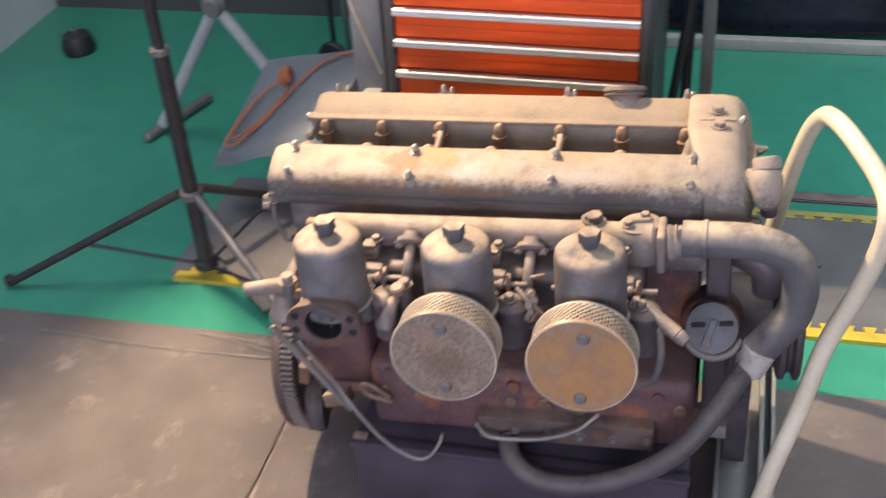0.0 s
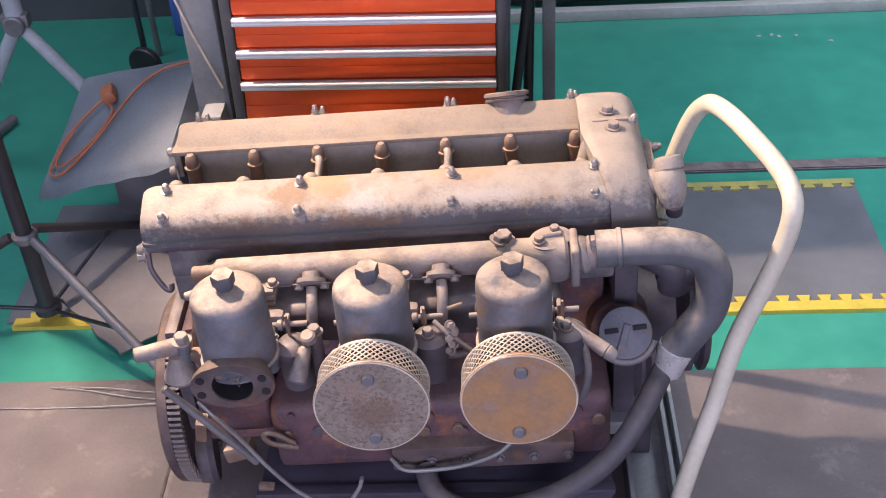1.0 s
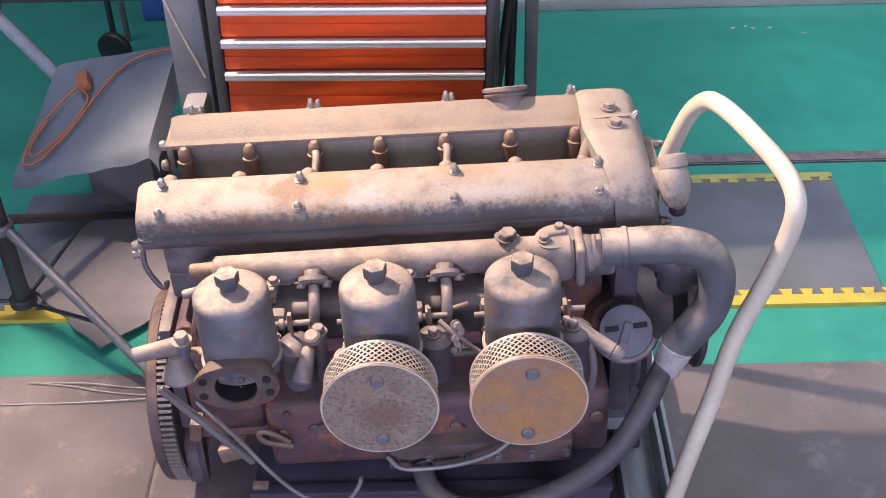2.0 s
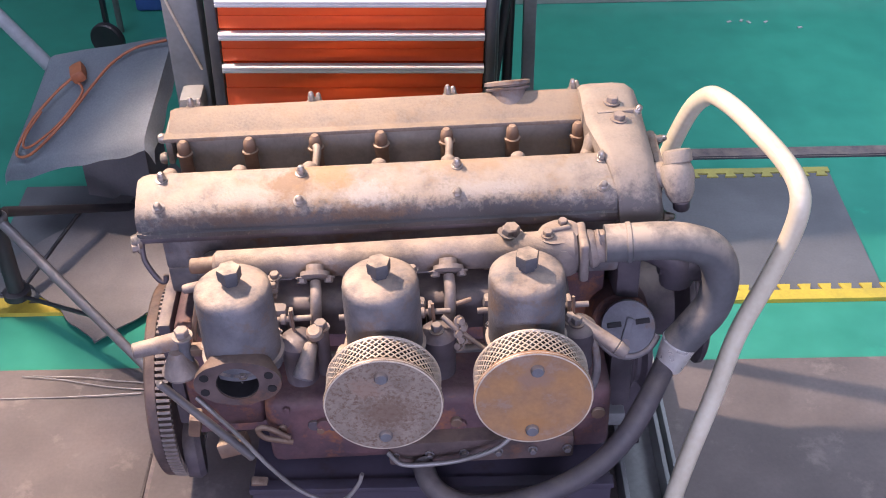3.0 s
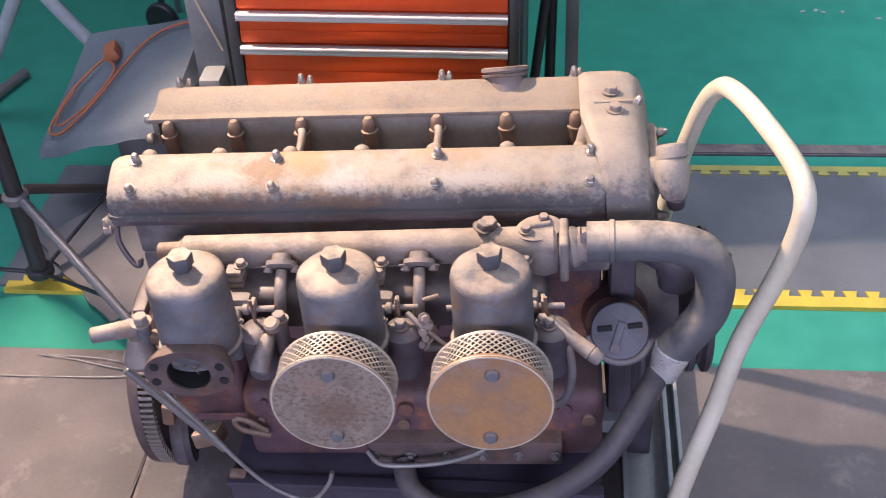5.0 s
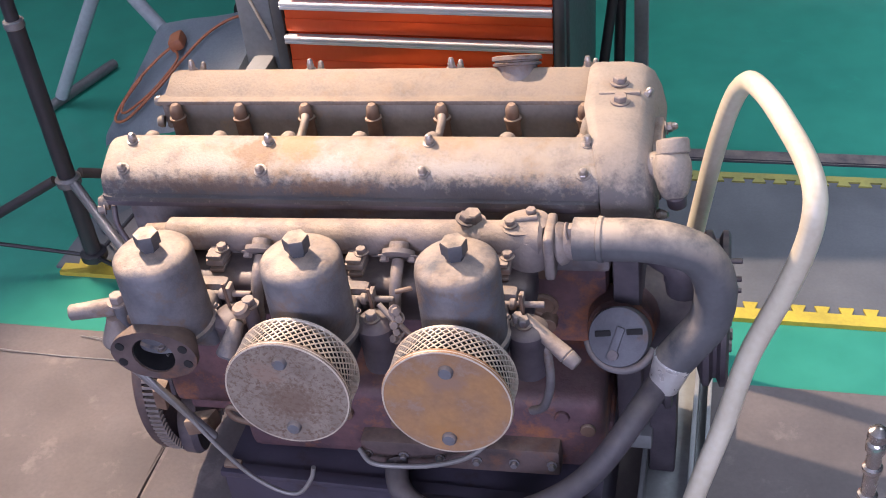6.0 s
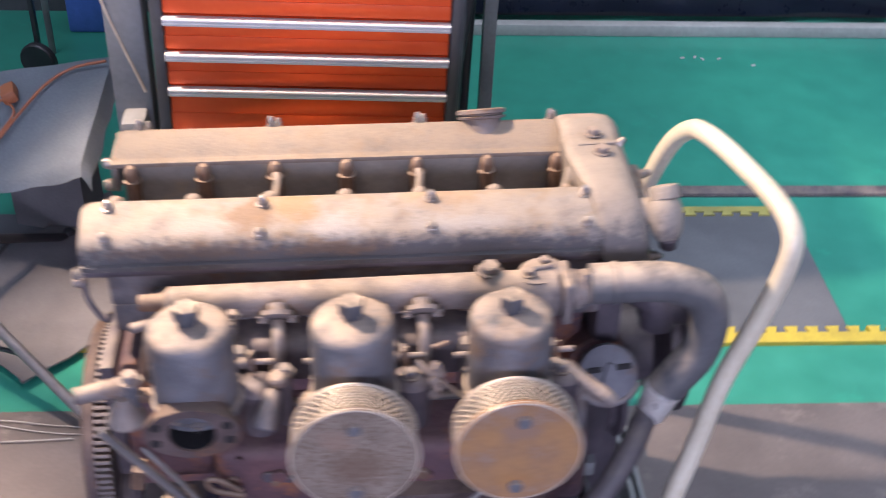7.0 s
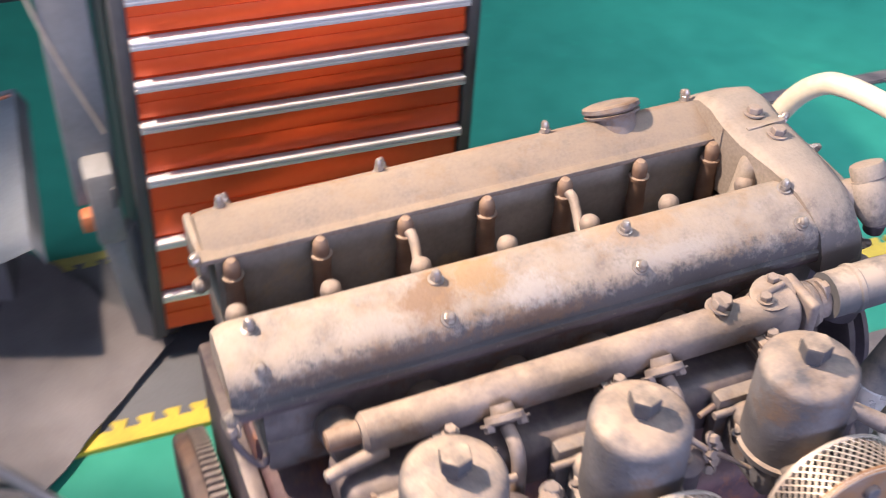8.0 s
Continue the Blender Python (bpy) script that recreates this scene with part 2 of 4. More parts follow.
M_WIRE = material("grey_wire", (0.3, 0.29, 0.28), (0.22, 0.21, 0.2), 0.45, 0.3, 12, 0.04, 90)
M_NAVY = material("dark_blue_sheeting", (0.03, 0.04, 0.075), (0.018, 0.022, 0.04), 0.3, 0.0, 3, 0.3, 30)
M_WALL = material("pale_wall_paint", (0.62, 0.68, 0.68), (0.55, 0.6, 0.6), 0.6, 0.0, 3, 0.06, 60)
M_WALL_D = material("dark_wall_paint", (0.07, 0.075, 0.08), (0.05, 0.052, 0.058), 0.7, 0.0, 3, 0.08, 60)
M_TRIM = material("pale_skirting", (0.4, 0.4, 0.38), (0.33, 0.33, 0.31), 0.5, 0.0, 5, 0.05, 60)
M_CEIL = material("white_ceiling", (0.7, 0.7, 0.72), (0.62, 0.62, 0.64), 0.8, 0.0, 3, 0.05, 60)
M_PLINTH = material("dark_navy_plinth", (0.058, 0.05, 0.074), (0.04, 0.035, 0.052), 0.6, 0.0, 8, 0.15, 90, None, 0, (0.04, 0.028, 0.03), 14, 0.62)
M_BLUE = material("blue_plastic", (0.08, 0.16, 0.5), (0.06, 0.13, 0.42), 0.4, 0.0, 8, 0.04, 60)

# ---- mesh helpers ----


def finish(name, bm, mat, sharp=38):
    bmesh.ops.recalc_face_normals(bm, faces=bm.faces)
    mesh = bpy.data.meshes.new(name)
    bm.to_mesh(mesh)
    bm.free()
    mesh.materials.append(mat)
    for p in mesh.polygons:
        p.use_smooth = True
    mesh.set_sharp_from_angle(angle=radians(sharp))
    return mesh


def part(name, bm, mat, parent, label="", m=None):
    """One mesh object under a thing or a part."""
    ob = new(name, bm if isinstance(bm, bpy.types.Mesh) else finish(name, bm, mat))
    ob.parent = parent
    if m is not None:
        ob.matrix_basis = m
    if label:
        ob["label"] = label
    return ob


def thing(name, label, category, m=None, group="", kind=""):
    ob = new(name)
    ob.empty_display_size = 0.05
    if m is not None:
        ob.matrix_world = m
    return tagged(ob, label, category, group, kind)


def solid(name, bm, mat, label, category, kind="", group=""):
    ob = new(name, finish(name, bm, mat))
    return tagged(ob, label, category, group, kind)


def box(lo, hi, bevel=0.0, bm=None, m=None, segments=2):
    bm = bm or bmesh.new()
    g = bmesh.ops.create_cube(bm, size=1)["verts"]
    c = [(a + b) / 2 for a, b in zip(lo, hi)]
    d = [abs(b - a) for a, b in zip(lo, hi)]
    for v in g:
        v.co = Vector((c[0] + v.co.x * d[0], c[1] + v.co.y * d[1], c[2] + v.co.z * d[2]))
    if bevel:
        edges = {e for v in g for e in v.link_edges}
        r = bmesh.ops.bevel(bm, geom=list(edges), offset=min(bevel, min(d) * 0.45), segments=segments, affect="EDGES", profile=0.6)
        g = list({v for f in r["faces"] for v in f.verts} | {v for v in g if v.is_valid})
    if m is not None:
        bmesh.ops.transform(bm, matrix=m, verts=g)
    return bm


def axis_matrix(p, way):
    """Z of the pose points along way, from p."""
    return Matrix.Translation(p) @ Vector(way).to_track_quat("Z", "Y").to_matrix().to_4x4()


def lathe(profile, seg=32, m=None, bm=None, flat=None):
    """Turns (radius, height) pairs round z; flat: number of sides of a nut."""
    bm = bm or bmesh.new()
    seg = flat or seg
    rings = []
    for r, h in profile:
        if r < 1e-6:
            rings.append([bm.verts.new((0, 0, h))])
        else:
            rings.append([bm.verts.new((r * math.cos(2 * math.pi * i / seg), r * math.sin(2 * math.pi * i / seg), h)) for i in range(seg)])
    for a, b in zip(rings, rings[1:]):
        for i in range(seg):
            j = (i + 1) % seg
            if len(a) == 1 and len(b) > 1:
                bm.faces.new((a[0], b[i], b[j]))
            elif len(b) == 1 and len(a) > 1:
                bm.faces.new((a[i], a[j], b[0]))
            elif len(a) > 1:
                bm.faces.new((a[i], a[j], b[j], b[i]))
    if len(rings[0]) > 1:
        bm.faces.new(rings[0][::-1])
    if len(rings[-1]) > 1:
        bm.faces.new(rings[-1])
    if m is not None:
        bmesh.ops.transform(bm, matrix=m, verts=[v for r in rings for v in r])
    return bm


def rod(p0, p1, r0, r1=None, seg=16, bm=None, bevel=0.0):
    d = (Vector(p1) - Vector(p0)).length
    r1 = r0 if r1 is None else r1
    b = min(bevel, d * 0.4)
    prof = [(r0 - b, 0), (r0, b), (r1, d - b), (r1 - b, d)] if b else [(r0, 0), (r1, d)]
    return lathe(prof, seg, axis_matrix(p0, Vector(p1) - Vector(p0)), bm)


def smooth_path(points, steps=8):
    pts = [Vector(p) for p in points]
    pts = [2 * pts[0] - pts[1]] + pts + [2 * pts[-1] - pts[-2]]
    out = []
    for a, b, c, d in zip(pts, pts[1:], pts[2:], pts[3:]):
        for i in range(steps):
            t = i / steps
            out.append(0.5 * (2 * b + (c - a) * t + (2 * a - 5 * b + 4 * c - d) * t * t + (3 * b - a - 3 * c + d) * t ** 3))
    return out + [pts[-2]]


def tube(points, r, seg=12, steps=8, bm=None, smooth=True):
    """A round tube swept along a smooth line; r may be a function of the share of the way."""
    bm = bm or bmesh.new()
    path = smooth_path(points, steps) if smooth else [Vector(p) for p in points]
    rings, side = [], None
    for i, p in enumerate(path):
        way = (path[min(i + 1, len(path) - 1)] - path[max(i - 1, 0)]).normalized()
        if side is None:
            side = way.cross(Vector((0, 0, 1)) if abs(way.z) < 0.9 else Vector((1, 0, 0))).normalized()
        side = (side - way * side.dot(way)).normalized()
        up = way.cross(side)
        rad = r(i / (len(path) - 1)) if callable(r) else r
        rings.append([bm.verts.new(p + rad * (math.cos(2 * math.pi * k / seg) * side + math.sin(2 * math.pi * k / seg) * up)) for k in range(seg)])
    for a, b in zip(rings, rings[1:]):
        for k in range(seg):
            j = (k + 1) % seg
            bm.faces.new((a[k], a[j], b[j], b[k]))
    bm.faces.new(rings[0][::-1])
    bm.faces.new(rings[-1])
    return bm


def extrude_x(profile, stations, bm=None):
    """Closed (y, z) outline drawn along x through stations of (x, scale about the outline's middle)."""
    bm = bm or bmesh.new()
    cy = sum(p[0] for p in profile) / len(profile)
    cz = min(p[1] for p in profile)
    rings = [[bm.verts.new((x, cy + (y - cy) * s, cz + (z - cz) * s)) for y, z in profile] for x, s in stations]
    for a, b in zip(rings, rings[1:]):
        for i in range(len(profile)):
            j = (i + 1) % len(profile)
            bm.faces.new((a[i], a[j], b[j], b[i]))
    bm.faces.new(rings[0][::-1])
    bm.faces.new(rings[-1])
    return bm


def prism(points, z0, z1, bm=None, bevel=0.0):
    """Upright prism over an outline of (x, y)."""
    bm = bm or bmesh.new()
    lo = [bm.verts.new((x, y, z0)) for x, y in points]
    hi = [bm.verts.new((x, y, z1)) for x, y in points]
    top = bm.faces.new(hi)
    bm.faces.new(lo[::-1])
    for i in range(len(points)):
        j = (i + 1) % len(points)
        bm.faces.new((lo[i], lo[j], hi[j], hi[i]))
    if bevel:
        bmesh.ops.bevel(bm, geom=list(top.edges), offset=bevel, segments=2, affect="EDGES")
    return bm


def acorn_mesh(name, mat, r=0.0085, h=0.02):
    bm = lathe([(r * 1.35, 0), (r * 1.35, 0.0025), (r * 1.15, 0.0028)], 18)
    lathe([(r, 0.0028), (r, h * 0.5), (r * 0.8, h * 0.56)], flat=6, bm=bm)
    lathe([(r * 0.82, h * 0.54), (r * 0.78, h * 0.75), (r * 0.5, h * 0.94), (0, h)], 16, bm=bm)
    return finish(name, bm, mat)


def hex_mesh(name, mat, r=0.009, h=0.01):
    bm = lathe([(r * 1.4, 0), (r * 1.4, 0.002)], 18)
    lathe([(r * 0.95, 0.002), (r, 0.003), (r, h - 0.001), (r * 0.88, h)], flat=6, bm=bm)
    return finish(name, bm, mat)


# ---- room ----
def rectangle(x0, x1, y0, y1):
    return [(x0, y0), (x1, y0), (x1, y1), (x0, y1)]


solid("floor", box((-2.1, -4.2, -0.1), (3.4, 2.0, 0.0)), M_GREEN, "glossy teal-green vinyl floor with scuffs", "floor", "structure")
# Unseen ceiling, kept pale so that bounced light lifts the ambient.
solid("ceiling", box((-2.1, -4.2, 3.0), (3.4, 2.0, 3.1)), M_CEIL, "unseen white ceiling, pale to bounce light onto the display", "ceiling", "structure")
solid("wall_back", box((-2.1, 2.0, 0.0), (3.4, 2.12, 3.0)), M_WALL_D, "dark painted wall behind the display", "wall", "structure")
solid("wall_left", box((-2.12, -4.2, 0.0), (-2.0, 2.0, 3.0)), M_WALL, "pale painted side wall", "wall", "structure")
solid("wall_right", box((3.3, -4.2, 0.0), (3.42, 2.0, 3.0)), M_WALL_D, "dark painted side wall", "wall", "structure")
# Unseen wall, pale for the same bounced light.
solid("wall_front", box((-2.0, -4.3, 0.0), (3.3, -4.2, 3.0)), M_WALL, "unseen pale wall facing the display, there to bounce light", "wall", "structure")
solid("trim", box((-0.1, 1.862, 0.0), (3.3, 1.897, 0.035), 0.004), M_TRIM, "pale edging strip at the end of the green floor", "trim", "structure")

# ---- floor coverings ----
def puzzle_strip(x0, x1, y0, y1, pitch, depth, flip=False):
    """Straight along one side, dovetail teeth along the other."""
    pts = [(x0, y0), (x1, y0)]
    n = int((x1 - x0) / pitch)
    x = x1
    pts.append((x1, y1))
    for i in range(n):
        a = x1 - (i + 0.3) * pitch
        b = x1 - (i + 0.7) * pitch
        pts += [(a, y1), (a + 0.12 * pitch, y1 + depth), (b - 0.12 * pitch, y1 + depth), (b, y1)]
    pts.append((x0, y1))
    if flip:
        pts = [(x, y0 + y1 - y) for x, y in pts][::-1]
    return pts


def creased_sheet(x0, x1, y0, y1, nx, ny):
    """A floor sheet whose top has long shallow creases."""
    bm = bmesh.new()
    top, low = [], []
    for i in range(nx + 1):
        a, b = [], []
        for j in range(ny + 1):
            x, y = x0 + (x1 - x0) * i / nx, y0 + (y1 - y0) * j / ny
            u, v = 0.8 * x + 0.6 * y, 0.8 * y - 0.6 * x
            fold = (1 - abs(noise.noise((u * 5.0, v * 1.1, 4.0)))) ** 9 + 0.6 * (1 - abs(noise.noise((v * 4.2, u * 0.9, 9.0)))) ** 10
            edge = min(1.0, (y1 - y) / 0.08)
            a.append(bm.verts.new((x, y, 0.0035 + 0.006 * edge * fold + 0.0012 * edge * noise.noise((x * 7, y * 7, 2.0)))))
            b.append(bm.verts.new((x, y, 0.0)))
        top.append(a)
        low.append(b)
    for i in range(nx):
        for j in range(ny):
            bm.faces.new((top[i][j], top[i + 1][j], top[i + 1][j + 1], top[i][j + 1]))
            bm.faces.new((low[i][j + 1], low[i + 1][j + 1], low[i + 1][j], low[i][j]))
    for i in range(nx):
        for e in (0, ny):
            bm.faces.new((top[i][e], top[i + 1][e], low[i + 1][e], low[i][e]))
    for j in range(ny):
        for e in (0, nx):
            bm.faces.new((top[e][j], top[e][j + 1], low[e][j + 1], low[e][j]))
    return bm


solid("rubber_mat", creased_sheet(-1.95, -0.452, -2.6, 0.345, 70, 124), M_MAT, "worn brown-grey rubber matting beside the engine stand", "floor mat", group="rubber mats")
solid("rubber_mat", creased_sheet(-0.443, 2.6, -2.6, 0.34, 130, 124), M_MAT, "worn brown-grey rubber matting under the engine stand", "floor mat", group="rubber mats")
solid("mat_joint", box((-0.4525, -2.6, 0.0), (-0.4425, 0.34, 0.0025)), M_DARK, "dark joint strip between two rubber mats", "joint strip", "structure")
solid("mat_edging", prism([(-0.463, -2.6), (-0.4535, -2.6), (-0.4535, 0.335), (-0.463, 0.335)], 0.0055, 0.0085, bevel=0.0015), M_MAT, "raised grey edging strip along a rubber mat", "edging strip")
foam = thing("foam_floor_mat", "dark grey foam puzzle mat with yellow edging", "floor mat")
part("panel", prism(rectangle(-0.9, 1.0, 0.53, 0.964), 0.0, 0.006), M_MAT_D, foam)
part("edging", prism(puzzle_strip(-0.88, 1.16, 0.508, 0.538, 0.043, 0.018), 0.0, 0.010), M_YELLOW, foam, "yellow toothed foam edging")
part("edging", prism(puzzle_strip(-0.6, 1.0, 0.964, 0.983, 0.043, 0.014, True), 0.0, 0.010), M_YELLOW_D, foam, "dull yellow foam edging")
solid("floor_seam_cover", prism(rectangle(-0.2, 2.6, 1.035, 1.075), 0.0, 0.008, bevel=0.003), M_DARK, "dark brown cable cover lying across the green floor", "cable cover")


def rumpled(outline, z, thick, seed, amp):
    """A sheet over a four-cornered outline with folds."""
    a, b, c, d = [Vector((*p, 0)) for p in outline]
    n, bm = 26, bmesh.new()
    tops, lows = [], []
    for i in range(n + 1):
        rt, rl = [], []
        for j in range(n + 1):
            u, v = i / n, j / n
            p = (a * (1 - u) + b * u) * (1 - v) + (d * (1 - u) + c * u) * v
            edge = 0.012 * noise.noise((u * 6 + seed, v * 6, 0))
            p += Vector((edge, edge * 0.7, 0))
            h = z + thick + amp * (0.5 + 0.5 * noise.noise((p.x * 9 + seed, p.y * 9, seed))) + amp * 0.5 * abs(noise.noise((p.x * 25, p.y * 14, seed + 3)))
            rt.append(bm.verts.new((p.x, p.y, h)))
            rl.append(bm.verts.new((p.x, p.y, max(h - thick, 0.0105))))
        tops.append(rt)
        lows.append(rl)
    for i in range(n):
        for j in range(n):
            bm.faces.new((tops[i][j], tops[i + 1][j], tops[i + 1][j + 1], tops[i][j + 1]))
            bm.faces.new((lows[i][j + 1], lows[i + 1][j + 1], lows[i + 1][j], lows[i][j]))
    for i in range(n):
        for e in (0, n):
            bm.faces.new((tops[i][e], tops[i + 1][e], lows[i + 1][e], lows[i][e]))
            bm.faces.new((tops[e][i], tops[e][i + 1], lows[e][i + 1], lows[e][i]))
    return bm


solid("ground_cloth", rumpled([(-0.615, 0.4), (-0.335, 0.7), (-0.56, 1.04), (-0.86, 0.66)], 0.011, 0.003, 2.0, 0.012), M_CLOTH_D,
      "charcoal cloth lying rumpled over the foam mat", "cloth")

# ---- engine ----
ENGINE = pose(-0.315, 0, 0.65, 0, 0, 1.3) @ pose(0, 0, 0, 0, -1.25, 0) @ pose(0.315, 0, -0.65)
engine = thing("car_engine", "dusty six-cylinder twin-cam car engine with three carburettors, on a steel stand", "engine", ENGINE)

# block, sump and head
block = part("cylinder_block", box((-0.325, 0.035, 0.2), (0.325, 0.2, 0.5), 0.012), M_BLOCK, engine, "rust-stained maroon iron cylinder block")
for k in range(6):
    x = -0.26 + k * 0.099
    part("core_plug", lathe([(0.021, 0), (0.021, 0.004), (0.016, 0.006), (0.014, 0.003), (0, 0.002)], 24, axis_matrix((x, 0.036, 0.4), (0, -1, 0))), M_RUST, block)
part("lower_flange", box((-0.33, -0.012, 0.2), (0.33, 0.235, 0.222), 0.005), M_BLOCK, block)
part("sump", extrude_x([(0.0, 0.205), (0.22, 0.205), (0.215, 0.201), (0.19, 0.2005), (0.03, 0.2005), (0.005, 0.201)], [(-0.3, 0.96), (-0.29, 1), (0.29, 1), (0.3, 0.96)]), M_DARK, engine, "dark oily sump")
part("crankcase", box((-0.205, -0.088, 0.2), (0.325, 0.05, 0.335), 0.02, segments=3), M_BLOCK, engine, "rust-stained maroon crankcase wall")
part("crankcase_end", box((-0.322, -0.062, 0.262), (-0.207, 0.05, 0.47), 0.016, segments=3), M_BLOCK, engine, "rust-stained end of the crankcase")
part("mounting_plate", box((-0.02, -0.115, 0.214), (0.266, 0.03, 0.262), 0.006), M_GRIME, engine, "grimy flat mounting plate low on the block")
head = part("cylinder_head", box((-0.32, -0.014, 0.5), (0.335, 0.245, 0.548), 0.008), M_ALLOY, engine, "stained grey alloy cylinder head")
part("valley_wall", box((-0.318, 0.172, 0.54), (0.31, 0.255, 0.6485), 0.003), M_VALLEY, head)
part("tappet_wall", box((-0.32, -0.014, 0.546), (0.335, 0.069, 0.6035), 0.006), M_ALLOY, head)
part("valley_floor", box((-0.31, 0.072, 0.546), (0.31, 0.17, 0.552), 0.002), M_DARK, head)
for k in range(6):
    x = -0.247 + k * 0.099
    part("inlet_port", rod((x, -0.012, 0.552), (x, -0.07, 0.575), 0.023, 0.02, 20, bevel=0.003), M_ALLOY, head)

# cam covers
NEAR = [(-0.027, 0.612), (-0.027, 0.619), (-0.022, 0.621), (-0.0205, 0.634), (-0.0145, 0.645), (-0.004, 0.6525), (0.01, 0.659), (0.025, 0.6655), (0.036, 0.669), (0.046, 0.6695),
        (0.056, 0.665), (0.065, 0.656), (0.068, 0.64), (0.072, 0.637), (0.072, 0.612)]
FAR = [(0.166, 0.648), (0.164, 0.651), (0.166, 0.6545), (0.172, 0.656), (0.1755, 0.6575), (0.178, 0.66), (0.2, 0.6685), (0.211, 0.6728), (0.216, 0.6742), (0.221, 0.6732), (0.234, 0.6655),
       (0.246, 0.656), (0.256, 0.646), (0.262, 0.64), (0.268, 0.636), (0.268, 0.63), (0.2, 0.63)]
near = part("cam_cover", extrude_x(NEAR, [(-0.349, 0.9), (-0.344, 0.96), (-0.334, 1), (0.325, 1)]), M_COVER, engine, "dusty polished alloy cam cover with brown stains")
far = part("cam_cover", extrude_x(FAR, [(-0.327, 0.9), (-0.322, 0.96), (-0.312, 1), (0.315, 1)]), M_COVER_SHADED, engine, "brown dusty alloy cam cover with shade in its tone and an oil filler cap")
part("gasket_lip", box((-0.345, -0.0265, 0.603), (0.33, 0.07, 0.6122), 0.003), M_DARK, near)
part("gasket_lip", box((-0.333, 0.16, 0.6485), (0.3, 0.18, 0.6560), 0.0028), M_COVER_SHADED, far)
part("end_lug", lathe([(0.008, 0), (0.0085, 0.004), (0.006, 0.009), (0, 0.011)], 14, axis_matrix((-0.334, 0.176, 0.648), (-1, -0.2, 0.1))), M_NUT, far)
part("end_lug", lathe([(0.009, 0), (0.0095, 0.004), (0.007, 0.01), (0, 0.012)], 14, axis_matrix((-0.334, 0.17, 0.616), (-1, -0.2, 0.1))), M_COVER, far)
part("end_flange", box((-0.335, 0.174, 0.6), (-0.324, 0.255, 0.651), 0.005), M_COVER, far)
ACORN = acorn_mesh("dome_nut", M_NUT, 0.0066, 0.017)
for x in (-0.315, -0.118, 0.102, 0.306):
    part("dome_nut", ACORN, None, near, m=axis_matrix((x, -0.0065, 0.6505), (0, -0.52, 0.85)) @ Matrix.Diagonal((1, 1, 0.8, 1)))
    part("dome_nut", ACORN, None, near, m=axis_matrix((x + 0.002, 0.036, 0.667), (0, -0.1, 0.98)) @ Matrix.Diagonal((1, 1, 0.9, 1)))
for x in (-0.296, -0.111, 0.098, 0.29):
    part("dome_nut", ACORN, None, far, m=axis_matrix((x, 0.224, 0.6695), (0, 0.1, 1)) @ Matrix.Diagonal((0.85, 0.85, 1.1, 1)))
    part("dome_nut", ACORN, None, far, m=axis_matrix((x + 0.009, 0.239, 0.661), (0, 0.5, 0.85)) @ Matrix.Diagonal((0.75, 0.75, 0.85, 1)))

# chain case end, one bulge behind each cover
BULGE = [(-0.034, 0.588), (-0.03, 0.615), (-0.022, 0.64), (-0.004, 0.66), (0.02, 0.676), (0.06, 0.684), (0.11, 0.686), (0.158, 0.687), (0.162, 0.588)]
BULGE_FAR = [(0.149, 0.588), (0.149, 0.686), (0.18, 0.693), (0.205, 0.69), (0.235, 0.67), (0.262, 0.63), (0.27, 0.588)]


def bulge(outline, lift):
    bm = bmesh.new()
    rows = [(0.296, 0.93), (0.303, 0.99), (0.312, 1.0), (0.348, 1.0), (0.366, 0.97), (0.38, 0.86), (0.39, 0.6), (0.396, 0.2)]
    cy, z0 = sum(p[0] for p in outline) / len(outline), min(p[1] for p in outline)
    rings = [[bm.verts.new((x + 0.032 * max(0.0, min(1.0, (0.1 - y) / 0.13)) * max(0.0, 1 - (x - 0.296) / 0.06), cy + (y - cy) * (0.5 + 0.5 * min(s + 0.25, 1)), z0 + (z - z0) * s + lift * s)) for y, z in outline] for x, s in rows]
    for a, b in zip(rings, rings[1:]):
        for i in range(len(outline)):
            j = (i + 1) % len(outline)
            bm.faces.new((a[i], a[j], b[j], b[i]))
    bm.faces.new(rings[0][::-1])
    bm.faces.new(rings[-1])
    return bm


case = part("chain_case", bulge(BULGE, 0.0), M_SAND, engine, "rounded dusty alloy timing chain case")
part("case_half", bulge(BULGE_FAR, 0.0), M_SAND, case)
HEX = hex_mesh("hex_nut", M_RAIL)
HEX_DARK = hex_mesh("grimy_nut", M_ALLOY)
part("hex_nut", HEX, None, case, m=axis_matrix((0.339, 0.152, 0.687), (0.1, 0.1, 1)))
part("hex_nut", HEX, None, case, m=axis_matrix((0.343, 0.108, 0.6858), (0.1, 0, 1)))
part("dome_nut", ACORN, None, case, m=axis_matrix((0.394, -0.012, 0.596), (0.9, -0.3, 0.2)))
part("joint_flange", box((0.314, 0.126, 0.679), (0.368, 0.133, 0.6885), 0.0025, m=pose(0.34, 0.13, 0.685, 0, 0, 3) @ pose(-0.34, -0.13, -0.685)), M_SAND, case)
part("dome_nut", ACORN, None, case, m=axis_matrix((0.372, 0.142, 0.672), (0.6, 0.1, 0.8)))
part("side_flange", box((0.386, 0.03, 0.585), (0.4, 0.125, 0.655), 0.006), M_ALLOY, case)
part("dome_nut", ACORN, None, case, m=axis_matrix((0.4, 0.045, 0.64), (1, -0.1, 0.2)))
part("dome_nut", ACORN, None, case, m=axis_matrix((0.4, 0.11, 0.645), (1, 0.1, 0.2)))
